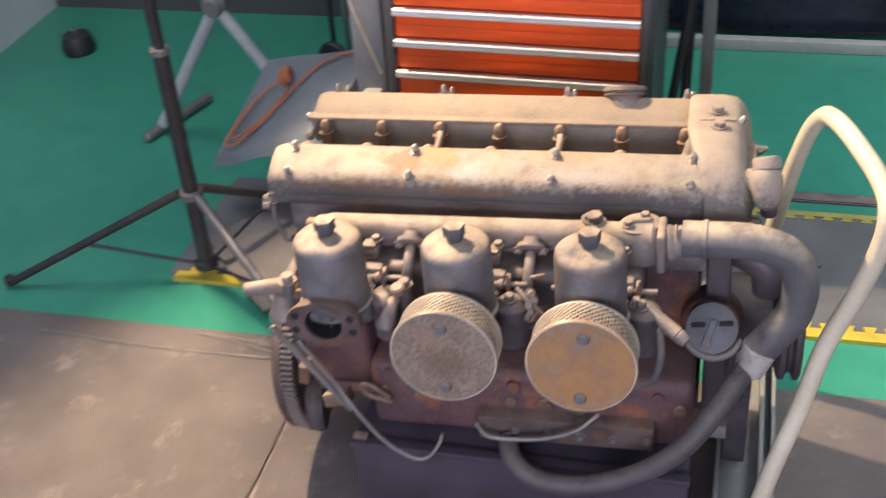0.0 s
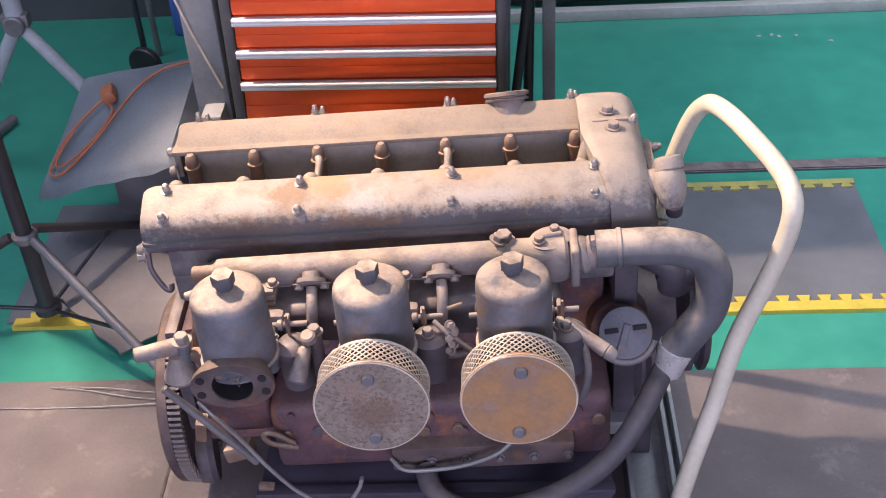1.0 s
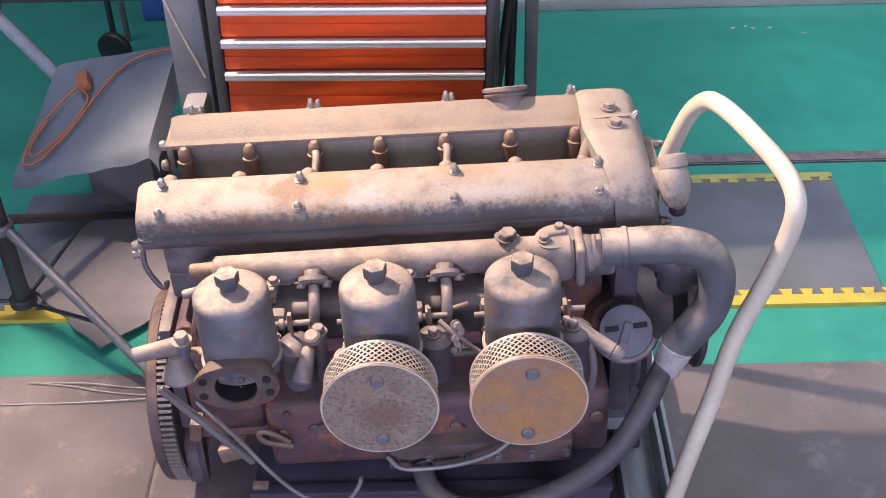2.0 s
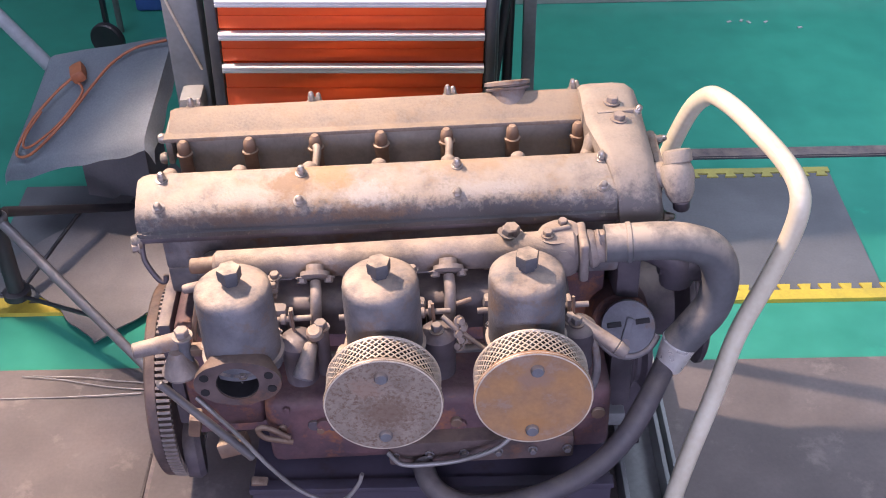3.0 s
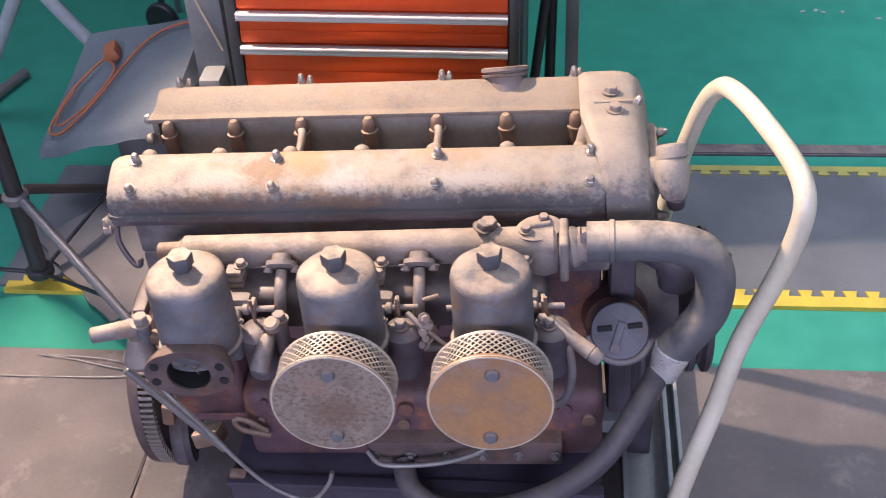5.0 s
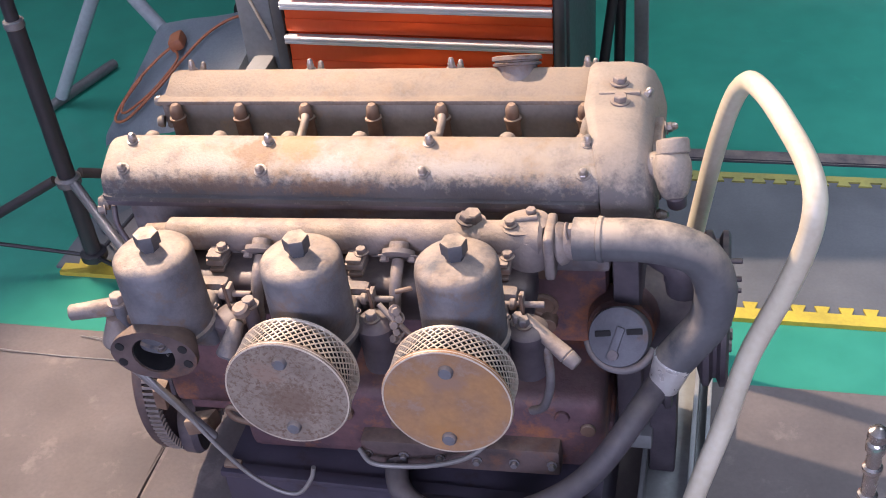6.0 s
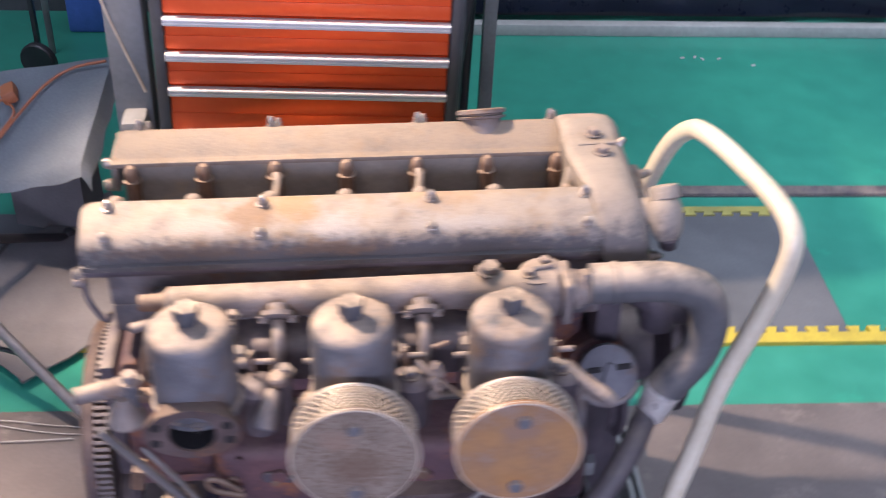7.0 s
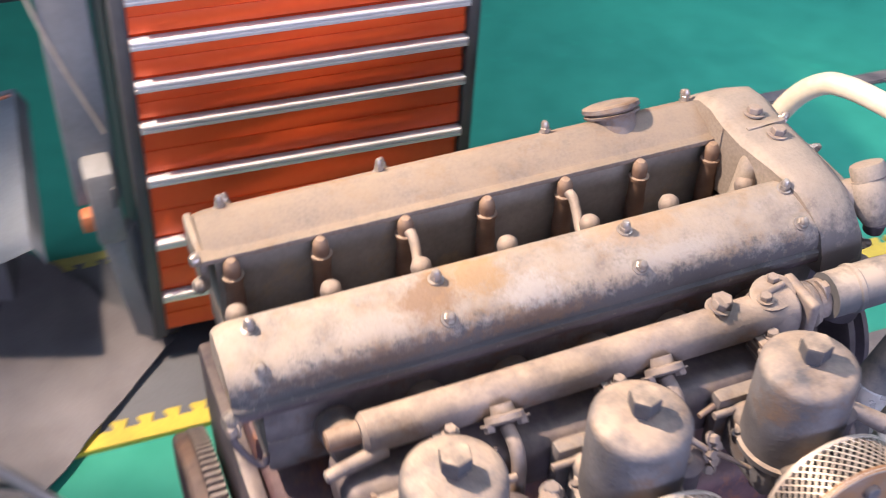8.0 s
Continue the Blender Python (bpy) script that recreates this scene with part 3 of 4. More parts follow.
part("fillet_web", lathe([(0.013, -0.06), (0.013, 0.02), (0.009, 0.03), (0, 0.032)], 18, axis_matrix((0.302, 0.098, 0.64), (0.25, 0.1, 1))), M_SAND, case)
part("front_plate", box((0.335, 0.0, 0.2), (0.372, 0.235, 0.588), 0.01), M_DARK, engine, "dark timing cover plate")

# studs in the valley
stud = lathe([(0.0115, -0.056), (0.0115, -0.01), (0.0105, 0), (0.0105, 0.022), (0.0125, 0.023), (0.0125, 0.027), (0.009, 0.028)], 18)
lathe([(0.0095, 0.027), (0.0095, 0.037), (0.0085, 0.043), (0.005, 0.048), (0, 0.049)], 16, bm=stud)
STUD = finish("head_stud", stud, M_RUST)
ball = lathe([(0.0115, -0.056), (0.0115, 0.012), (0.0095, 0.016), (0.0095, 0.02)], 18)
lathe([(0.006, 0.018), (0.0105, 0.022), (0.0122, 0.029), (0.0105, 0.0365), (0.006, 0.0405), (0, 0.0415)], 18, bm=ball)
BALL = finish("ball_stud", ball, M_RAIL)
for k in range(7):
    x = -0.303 + k * 0.099
    part("head_stud", STUD, None, head, m=pose(x, 0.155, 0.606))
    part("head_stud", BALL, None, head, m=pose(x - 0.012 + 0.003 * k, 0.09, 0.607))
for x in (-0.105, 0.093):
    part("lead_clip", tube([(x, 0.152, 0.64), (x + 0.003, 0.139, 0.637), (x + 0.001, 0.122, 0.626), (x - 0.003, 0.106, 0.619), (x - 0.004, 0.096, 0.618)], 0.006, 12), M_RAIL, head)

# filler cap
cap = part("filler_cap", lathe([(0.028, -0.02), (0.028, 0.002), (0.0335, 0.003), (0.0345, 0.006), (0.031, 0.0075), (0.031, 0.0095), (0.0355, 0.0105), (0.035, 0.0155), (0.03, 0.017), (0.012, 0.0165), (0.0, 0.0165)], 40,
     axis_matrix((0.191, 0.228, 0.669), (-0.05, 0.5, 0.86))), M_ALLOY, engine, "round ribbed oil filler cap")

# breather elbow at the end of the case
ELBOW = axis_matrix((0.417, -0.008, 0.622), (-0.1, 0.5, 0.76)) @ Matrix.Diagonal((0.9, 0.9, 0.9, 1))
elbow = part("breather_elbow", lathe([(0.013, -0.004), (0.0175, 0.0), (0.0225, 0.012), (0.0265, 0.032), (0.0262, 0.045), (0.0232, 0.055), (0.0215, 0.057), (0.0215, 0.059)], 28, ELBOW), M_SAND, engine, "dusty cast breather elbow")
part("elbow_cap", lathe([(0.0205, 0.057), (0.0228, 0.059), (0.0228, 0.074), (0.021, 0.0775), (0.012, 0.079), (0, 0.079)], 28, ELBOW @ pose(-0.003, 0.002, 0)), M_SAND, elbow)
part("elbow_outlet", rod((0.418, -0.006, 0.624), (0.42, -0.003, 0.604), 0.013, 0.012, 18, bevel=0.002), M_DARK, elbow)
part("elbow_arm", rod((0.37, 0.03, 0.64), (0.41, 0.022, 0.645), 0.017, 0.019, 18), M_SAND, elbow)

# water rail on the inlet side
RY, RZ = -0.072, 0.594
rail = part("water_rail", rod((-0.238, RY, RZ), (0.262, RY, RZ + 0.004), 0.0215, 0.024, 28, bevel=0.005), M_RAIL, engine, "sand-coloured cast water rail")
part("stub", rod((-0.272, RY + 0.004, RZ - 0.001), (-0.236, RY + 0.004, RZ), 0.011, 0.012, 18, bevel=0.002), M_RUST, rail)
part("stub", rod((-0.282, RY - 0.025, RZ - 0.018), (-0.215, RY - 0.015, RZ - 0.012), 0.0065, 0.009, 14, bevel=0.002), M_RAIL, rail)
part("rail_screw", HEX, None, rail, m=pose(0.173, RY + 0.008, RZ + 0.0215) @ Matrix.Diagonal((1.35, 1.35, 1.7, 1)))
part("rail_screw", HEX, None, rail, m=axis_matrix((0.165, RY + 0.002, RZ + 0.03), (0.4, 0, 1)))
therm = part("thermostat_housing", lathe([(0.02, -0.05), (0.031, -0.04), (0.034, -0.02), (0.031, -0.004), (0.026, 0.004), (0.02, 0.006)], 28, axis_matrix((0.243, RY + 0.004, RZ + 0.012), (0.05, -0.1, 1))), M_RAIL, rail)
part("housing_cover", lathe([(0.024, -0.002), (0.0265, 0.0), (0.0265, 0.0045), (0.022, 0.006), (0.012, 0.0075), (0, 0.008)], 28, axis_matrix((0.238, RY + 0.008, RZ + 0.021), (0.05, -0.1, 1)) @ Matrix.Diagonal((1.18, 0.86, 1, 1))), M_RAIL, therm)
part("cover_screw", HEX, None, therm, m=pose(0.245, RY + 0.02, RZ + 0.0275) @ Matrix.Diagonal((0.75, 0.75, 0.9, 1)))
part("cover_screw", HEX, None, therm, m=pose(0.222, RY - 0.002, RZ + 0.0275) @ Matrix.Diagonal((0.75, 0.75, 0.8, 1)))
part("cover_bar", rod((0.222, RY + 0.004, RZ + 0.029), (0.254, RY + 0.012, RZ + 0.029), 0.004, seg=10, bevel=0.001), M_RAIL, therm)
part("rail_flange", box((0.264, RY - 0.03, RZ - 0.038), (0.277, RY + 0.028, RZ + 0.027), 0.01, segments=3), M_RAIL, rail)
part("rail_flange", rod((0.2775, RY, RZ - 0.002), (0.292, RY, RZ), 0.0275, 0.0255, 22, bevel=0.004), M_RAIL, rail)
part("flange_bolt", HEX, None, rail, m=axis_matrix((0.292, RY - 0.005, RZ + 0.02), (1, 0, 0.3)))
part("outlet", rod((0.288, RY, RZ + 0.002), (0.33, RY, RZ + 0.004), 0.023, 0.023, 24), M_RAIL, rail)
for x in (-0.097, 0.084):
    nozzle = part("union_flange", lathe([(0.012, -0.01), (0.013, -0.001), (0.0205, 0.0), (0.021, 0.006), (0.0175, 0.0085), (0.0, 0.009)], 20, axis_matrix((x, RY - 0.03, RZ + 0.005), (0, -0.75, -0.66))), M_RAIL, rail)
    part("hex_nut", HEX, None, nozzle, m=axis_matrix((x - 0.018, RY - 0.034, RZ + 0.0), (0, -0.75, -0.66)) @ Matrix.Diagonal((0.7, 0.7, 0.8, 1)))
    part("hex_nut", HEX, None, nozzle, m=axis_matrix((x + 0.018, RY - 0.034, RZ + 0.0), (0, -0.75, -0.66)) @ Matrix.Diagonal((0.7, 0.7, 0.8, 1)))
    part("feed_tube", tube([(x, RY - 0.04, RZ - 0.004), (x + 0.001, RY - 0.06, RZ - 0.012), (x, RY - 0.072, RZ - 0.03), (x - 0.003, RY - 0.078, RZ - 0.06), (x - 0.004, RY - 0.08, RZ - 0.1)], 0.0078, 14), M_RAIL, nozzle)

# inlet manifold body behind the carburettors
manifold = part("inlet_manifold", box((-0.27, -0.13, 0.5), (0.25, -0.05, 0.565), 0.02, segments=3), M_DARK, engine, "dark cast inlet manifold")
for x in (-0.19, -0.003, 0.183):
    part("manifold_flange", box((x - 0.055, -0.15, 0.49), (x + 0.055, -0.13, 0.575), 0.01), M_ALLOY, manifold)


def carburettor(x):
    """Suction carburettor with its tall dashpot; the mouth looks forward (-y)."""
    y, z0 = -0.2, 0.564
    body = part("carburettor", box((x - 0.042, y - (0.03 if x > -0.1 else -0.008), 0.5), (x + 0.045, y + 0.055, 0.568), 0.014, segments=3), M_DASH, engine, "dull alloy carburettor with a tall dashpot")
    part("dashpot", lathe([(0.0475, -0.02), (0.05, -0.015), (0.0496, 0.06), (0.0492, 0.09), (0.048, 0.0965), (0.044, 0.1005), (0.036, 0.1035), (0.02, 0.1055), (0, 0.106)], 48, axis_matrix((x, y, z0), (0, 0, 1))), M_DASH, body)
    part("dashpot_flange", lathe([(0.047, -0.017), (0.0535, -0.0155), (0.054, -0.0085), (0.0485, -0.006)], 44, axis_matrix((x, y, z0), (0, 0, 1))), M_DASH, body)
    for a in (35, 155, 275):
        part("flange_screw", HEX_DARK, None, body, m=pose(x + 0.0525 * math.cos(radians(a)), y + 0.0525 * math.sin(radians(a)), z0 - 0.009) @ Matrix.Diagonal((0.5, 0.5, 0.5, 1)))
    knob = lathe([(0.0115, 0), (0.0115, 0.008), (0.0152, 0.0092), (0.0158, 0.0235), (0.0147, 0.0258)], flat=6)
    part("damper_cap", finish("damper_cap", knob, M_KNOB, 25), None, body, m=pose(x, y, z0 + 0.1035, rz=18))
    part("float_bowl", lathe([(0.006, -0.06), (0.022, -0.055), (0.0235, 0.0), (0.0255, 0.006), (0.0255, 0.012), (0.02, 0.018), (0.012, 0.021), (0, 0.022)], 28, axis_matrix((x + 0.07, y + 0.018, 0.538), (0, 0, 1))), M_DARK, body)
    if x > -0.1:
        part("bowl_screw", HEX_DARK, None, body, m=pose(x + 0.068, y + 0.012, 0.559) @ Matrix.Diagonal((0.8, 0.8, 1.2, 1)))
    if x < -0.1:
        part("bowl_post", rod((x + 0.104, y + 0.006, 0.5), (x + 0.104, y + 0.006, 0.58), 0.0095, seg=14, bevel=0.001), M_DARK, body)
        part("bowl_bolt", HEX_DARK, None, body, m=pose(x + 0.104, y + 0.006, 0.58) @ Matrix.Diagonal((0.95, 0.95, 1.1, 1)))
    part("tickler_pin", rod((x + 0.066, y + 0.026, 0.55), (x + 0.064, y + 0.028, 0.594), 0.0022, seg=8), M_RUST, body)
    part("spindle", rod((x - 0.062, y + 0.045, 0.562), (x + 0.088, y + 0.048, 0.562), 0.0042, seg=10), M_RAIL, body)
    part("spindle_clip", box((x + 0.058, y + 0.04, 0.552), (x + 0.064, y + 0.056, 0.576), 0.002), M_RAIL, body)
    part("spindle_clip", rod((x + 0.046, y + 0.047, 0.562), (x + 0.054, y + 0.047, 0.562), 0.0075, seg=12, bevel=0.0015), M_RAIL, body)
    for k, (w, h) in enumerate(((0.021, 0.006), (0.025, 0.009), (0.02, 0.006))):
        part("bolt_flange", box((x + 0.03 - w / 2, y + 0.084, 0.586 - k * 0.0105), (x + 0.03 + w / 2, y + 0.118, 0.586 - k * 0.0105 + h), 0.0028), M_RAIL, body)
    part("flange_nut", HEX, None, body, m=pose(x + 0.038, y + 0.1, 0.592) @ Matrix.Diagonal((0.75, 0.75, 0.8, 1)))
    part("drop_stud", rod((x + 0.036, y + 0.096, 0.52), (x + 0.036, y + 0.096, 0.558), 0.0065, 0.0075, 12, bevel=0.001), M_RUST, body)
    part("drop_nut", HEX, None, body, m=pose(x + 0.036, y + 0.096, 0.538) @ Matrix.Diagonal((0.9, 0.9, 0.8, 1)))
    if x > -0.1:
        part("neck", rod((x, y - 0.01, 0.545), (x, y - 0.066, 0.545), 0.036, 0.038, 28), M_DASH, body)
    return body


carbs = [carburettor(x) for x in (-0.191, -0.004, 0.182)]
# fuel elbow beside the middle carburettor, loose linkage beside the front one
part("fuel_elbow", rod((-0.099, -0.21, 0.57), (-0.113, -0.238, 0.532), 0.0085, 0.0145, 20, bevel=0.003), M_DASH, carbs[1])
part("elbow_cap", rod((-0.093, -0.202, 0.574), (-0.095, -0.206, 0.588), 0.011, seg=16, bevel=0.003), M_RAIL, carbs[1])
part("drum_lug", rod((-0.062, -0.215, 0.548), (-0.044, -0.225, 0.555), 0.016, 0.012, 16, bevel=0.003), M_RAIL, carbs[1])
for k in range(5):
    part("linkage_nut", HEX, None, carbs[2], m=axis_matrix((0.094 + 0.004 * (k % 2), -0.186 - 0.002 * k, 0.573 - 0.009 * k), (0.6 - 0.3 * k, -1, 0.6)) @ Matrix.Diagonal((0.62, 0.62, 0.9, 1)))
part("linkage_rod", rod((0.1, -0.192, 0.556), (0.131, -0.212, 0.54), 0.0034, 0.0026, 10), M_RAIL, carbs[2])
part("linkage_rod", rod((0.072, -0.176, 0.574), (0.094, -0.19, 0.558), 0.0036, seg=10), M_RAIL, carbs[2])
part("linkage_rod", rod((0.092, -0.165, 0.585), (0.112, -0.16, 0.588), 0.003, seg=10), M_RUST, carbs[2])
part("side_loop", tube([(0.262, -0.175, 0.545), (0.275, -0.19, 0.52), (0.278, -0.2, 0.48), (0.268, -0.2, 0.44), (0.25, -0.19, 0.42)], 0.0055, 12), M_ALLOY, carbs[2])

# bare mouth of the rear carburettor
bm = bmesh.new()
pts = [(0.056 * math.cos(a) * (1 if abs(math.cos(a)) > 0.5 else 0.86), 0.038 * math.sin(a)) for a in [2 * math.pi * i / 36 for i in range(36)]]
outer = [[bm.verts.new((u, v, h)) for u, v in pts] for h in (0, 0.009)]
inner = [[bm.verts.new((0.0275 * math.cos(2 * math.pi * i / 36), 0.0275 * math.sin(2 * math.pi * i / 36), h)) for i in range(36)] for h in (-0.055, 0.009)]
for i in range(36):
    j = (i + 1) % 36
    bm.faces.new((outer[0][i], outer[0][j], outer[1][j], outer[1][i]))
    bm.faces.new((outer[1][i], outer[1][j], inner[1][j], inner[1][i]))
    bm.faces.new((inner[1][i], inner[1][j], inner[0][j], inner[0][i]))
    bm.faces.new((outer[0][j], outer[0][i], inner[0][i], inner[0][j]))
part("mouth_flange", finish("mouth_flange", bm, M_GRIME), None, carbs[0], "bare oval mouth flange", Matrix.Translation((-0.192, -0.257, 0.556)) @ pose(0, 0, 0, 90, 0, 0))
part("piston", box((-0.209, -0.236, 0.56), (-0.175, -0.224, 0.588), 0.004), M_RUST, carbs[0])
# Black lining paints the dark inside the bore.
part("throat", lathe([(0.0274, -0.05), (0.0274, 0.006), (0.0266, 0.006), (0.0266, -0.046)], 36, Matrix.Translation((-0.192, -0.257, 0.556)) @ pose(0, 0, 0, 90)), M_RECESS_SHADE, carbs[0])
part("needle", rod((-0.192, -0.236, 0.528), (-0.192, -0.236, 0.58), 0.0022, seg=8), M_CHROME, carbs[0])
# Black plugs stand in for the shade inside the flange's holes.
for u, v in ((-0.041, 0.013), (-0.043, -0.012), (0.041, 0.013), (0.043, -0.01)):
    part("flange_hole", lathe([(0.006, 0), (0.006, 0.0095), (0, 0.0096)], 12, Matrix.Translation((-0.192 + u, -0.2575, 0.556 + v)) @ pose(0, 0, 0, 90)), M_RECESS_SHADE, carbs[0])


def filter_screen(r, depth):
    """Crossed diagonal strands round a drum, like expanded metal."""
    bm = bmesh.new()
    n, steps, turn = 50, 11, 0.58
    for hand_ in (1, -1):
        for s in range(n):
            rows = []
            for k in range(steps + 1):
                a = 2 * math.pi * s / n + hand_ * turn * k / steps
                h = depth * k / steps
                w = 0.00105
                row = []
                for dr, dh in ((-0.0006, -w), (0.0007 * (1 if hand_ > 0 else 0.4), -w), (0.0007 * (1 if hand_ > 0 else 0.4), w), (-0.0006, w)):
                    row.append(bm.verts.new(((r + dr) * math.cos(a), (r + dr) * math.sin(a), h + dh)))
                rows.append(row)
            for p, q in zip(rows, rows[1:]):
                for i in range(4):
                    j = (i + 1) % 4
                    bm.faces.new((p[i], p[j], q[j], q[i]))
    return bm


def air_filter(x, z, mat, bolts, label):
    """Pancake filter: back plate, mesh drum, front plate with rolled rim."""
    m = Matrix.Translation((x, -0.27, z)) @ pose(0, 0, 0, 87, 0, 0)
    R, D = 0.0722, 0.043
    f = part("air_filter", lathe([(0.0, -0.004), (R - 0.0005, -0.003), (R + 0.0012, -0.0015), (R + 0.0012, 0.0015), (R, 0.0025), (0, 0.0045)], 56), M_MESH, engine, label, m)
    # Core drawn near-black, so the dark between the strands comes from its colour.
    part("filter_element", lathe([(R - 0.008, 0.004), (R - 0.008, D)], 48), M_RECESS_SHADE, f)
    part("mesh_screen", filter_screen(R + 0.0002, D), M_MESH, f, "woven zinc mesh drum")
    part("front_plate", lathe([(R - 0.003, D - 0.003), (R + 0.002, D - 0.003), (R + 0.003, D), (R + 0.002, D + 0.0035), (R - 0.0005, D + 0.0036), (R - 0.004, D + 0.003), (0.03, D + 0.0026), (0.0, D + 0.0024)], 64), mat, f)
    part("rim", lathe([(R - 0.0006, D + 0.001), (R + 0.0018, D - 0.002), (R + 0.0028, D + 0.001), (R + 0.0016, D + 0.004), (R, D + 0.0042), (R - 0.0006, D + 0.001)], 64), M_MESH, f)
    for bx, bz in bolts:
        part("plate_bolt", lathe([(0.0085, 0), (0.0085, 0.005), (0.007, 0.007), (0, 0.0075)], 16, pose(bx, bz, D + 0.002)), M_DASH, f)
    return f


air_filter(-0.006, 0.553, M_PLATE_A, ((0.0, 0.047), (0.0, -0.05)), "round pancake air filter with a pitted grey plate")
air_filter(0.181, 0.552, M_PLATE_B, ((0.004, 0.047), (-0.002, -0.052)), "round pancake air filter with a tan-stained plate")

# top hose from the rail, clamp and lower hose
HOSE = [(0.3, -0.079, 0.606), (0.338, -0.08, 0.607), (0.375, -0.081, 0.608), (0.413, -0.08, 0.602), (0.45, -0.075, 0.58), (0.468, -0.074, 0.538), (0.463, -0.076, 0.483), (0.438, -0.08, 0.443), (0.418, -0.082, 0.414)]
hose = part("coolant_hose", tube(HOSE, 0.0265, 22), M_RUBBER, engine, "fat dusty rubber coolant hose bent down in a hook")
part("hose_lip", rod((0.327, -0.0795, 0.6065), (0.338, -0.08, 0.607), 0.0285, seg=26, bevel=0.003), M_RUBBER, hose)
part("tape_band", rod((0.4205, -0.0822, 0.421), (0.405, -0.0845, 0.371), 0.0272, 0.0212, 26, bevel=0.002), M_CLAMP, hose, "silver tape wrapped round the hose")
LOWER = [(0.404, -0.085, 0.385), (0.396, -0.094, 0.375), (0.372, -0.13, 0.356), (0.337, -0.164, 0.316), (0.298, -0.178, 0.272), (0.246, -0.184, 0.233), (0.19, -0.187, 0.208), (0.13, -0.187, 0.197), (0.08, -0.18, 0.2), (0.045, -0.16, 0.215), (0.03, -0.12, 0.225)]
part("lower_hose", tube(LOWER, 0.0168, 18), M_RUBBER_D, hose)

# round pump cover with a raised bar
way = Vector((-0.1, -0.8, 0.6))
pump = part("pump_cover", lathe([(0.038, -0.04), (0.04, -0.004), (0.0405, 0), (0.039, 0.004), (0.0, 0.006)], 36, axis_matrix((0.347, -0.055, 0.427), way)), M_PUMP, engine, "round cast pump cover with a raised bar")
q = axis_matrix((0.347, -0.055, 0.427), way)
# Black bars stand in for the shade in the two slots.
for s in (-1, 1):
    part("cover_slot", box((s * 0.021 - 0.0105, -0.004, 0.0045), (s * 0.021 + 0.0105, 0.004, 0.0075), 0.0015, m=q @ pose(0, 0.006, 0, 0, 0, 10)), M_RECESS_SHADE, pump)
part("cover_rib", box((-0.0055, -0.032, 0.003), (0.0055, 0.014, 0.011), 0.002, m=q @ pose(0, 0, 0, 0, 0, -14)), M_PUMP, pump)
part("cover_button", lathe([(0.007, 0), (0.007, 0.009), (0, 0.01)], 14, q @ pose(-0.004, -0.024, 0.003)), M_DARK, pump)
part("pump_body", rod((0.345, -0.015, 0.4), (0.345, 0.05, 0.375), 0.045, 0.05, 28, bevel=0.004), M_BLOCK, pump)
part("pump_strap", tube([q @ Vector((0.046 * math.cos(a), 0.046 * math.sin(a), -0.02)) for a in [math.radians(d) for d in range(195, 350, 15)]], 0.006, 10, 2), M_ALLOY, pump)
part("starter_tube", rod((0.248, -0.175, 0.562), (0.302, -0.208, 0.532), 0.0068, 0.0105, 18, bevel=0.002), M_RAIL, engine, "sandy choke tube beside the front carburettor")
part("tube_head", HEX, None, engine, "dusty hexagon head of the choke tube", axis_matrix((0.242, -0.18, 0.556), (0, -0.1, 1)) @ Matrix.Diagonal((0.75, 0.75, 1.5, 1)))
part("tube_cap", rod((0.3015, -0.2075, 0.5325), (0.314, -0.215, 0.5255), 0.0105, 0.009, 16, bevel=0.002), M_RAIL, engine)
pulley = part("fan_pulley", lathe([(0.03, -0.03), (0.06, -0.028), (0.065, 0.04), (0.108, 0.052), (0.112, 0.055), (0.112, 0.063), (0.1, 0.068), (0.1, 0.073), (0.112, 0.078), (0.112, 0.085), (0.106, 0.089), (0.03, 0.084)], 52, axis_matrix((0.4, 0.105, 0.345), (1, 0, 0))), M_DARK, engine, "dark grooved fan pulley")
part("crank_pulley", lathe([(0.03, -0.03), (0.085, -0.028), (0.09, -0.02), (0.078, -0.012), (0.078, -0.006), (0.09, 0.002), (0.088, 0.01), (0.03, 0.012)], 40, axis_matrix((0.4, 0.117, 0.25), (1, 0, 0))), M_DARK, engine, "dark crank pulley")
for k in range(6):
    part("pulley_bolt", HEX_DARK, None, pulley, m=axis_matrix((0.484, 0.105 + 0.055 * math.cos(k * 1.047), 0.345 + 0.055 * math.sin(k * 1.047)), (1, 0, 0)))
part("pump_outlet", tube([(0.37, 0.06, 0.5), (0.4, 0.03, 0.505), (0.425, 0.02, 0.49), (0.43, 0.02, 0.45)], 0.026, 16), M_DARK, engine, "dark cast pump outlet")

# flywheel with ring gear
FLY = (-0.378, 0.1, 0.222)
fly = part("flywheel", lathe([(0.02, -0.016), (0.154, -0.016), (0.154, -0.001), (0.163, 0.0), (0.164, 0.004), (0.163, 0.014), (0.158, 0.018), (0.134, 0.018), (0.128, 0.012), (0.066, 0.012), (0.06, 0.018), (0.02, 0.018)], 72, axis_matrix(FLY, (-1, 0, 0))), M_GRIME, engine, "grimy flywheel with a toothed ring gear")
TOOTH = finish("tooth", box((-0.0024, 0.153, -0.022), (0.0024, 0.1655, -0.0015)), M_RAIL)
N = 104
for i in range(N):
    part("tooth", TOOTH, None, fly, m=axis_matrix(FLY, (-1, 0, 0)) @ pose(0, 0, 0, 0, 0, 360 * i / N))
part("back_plate", box((-0.345, -0.05, 0.262), (-0.325, 0.23, 0.47), 0.006), M_DARK, engine, "dark steel back plate")

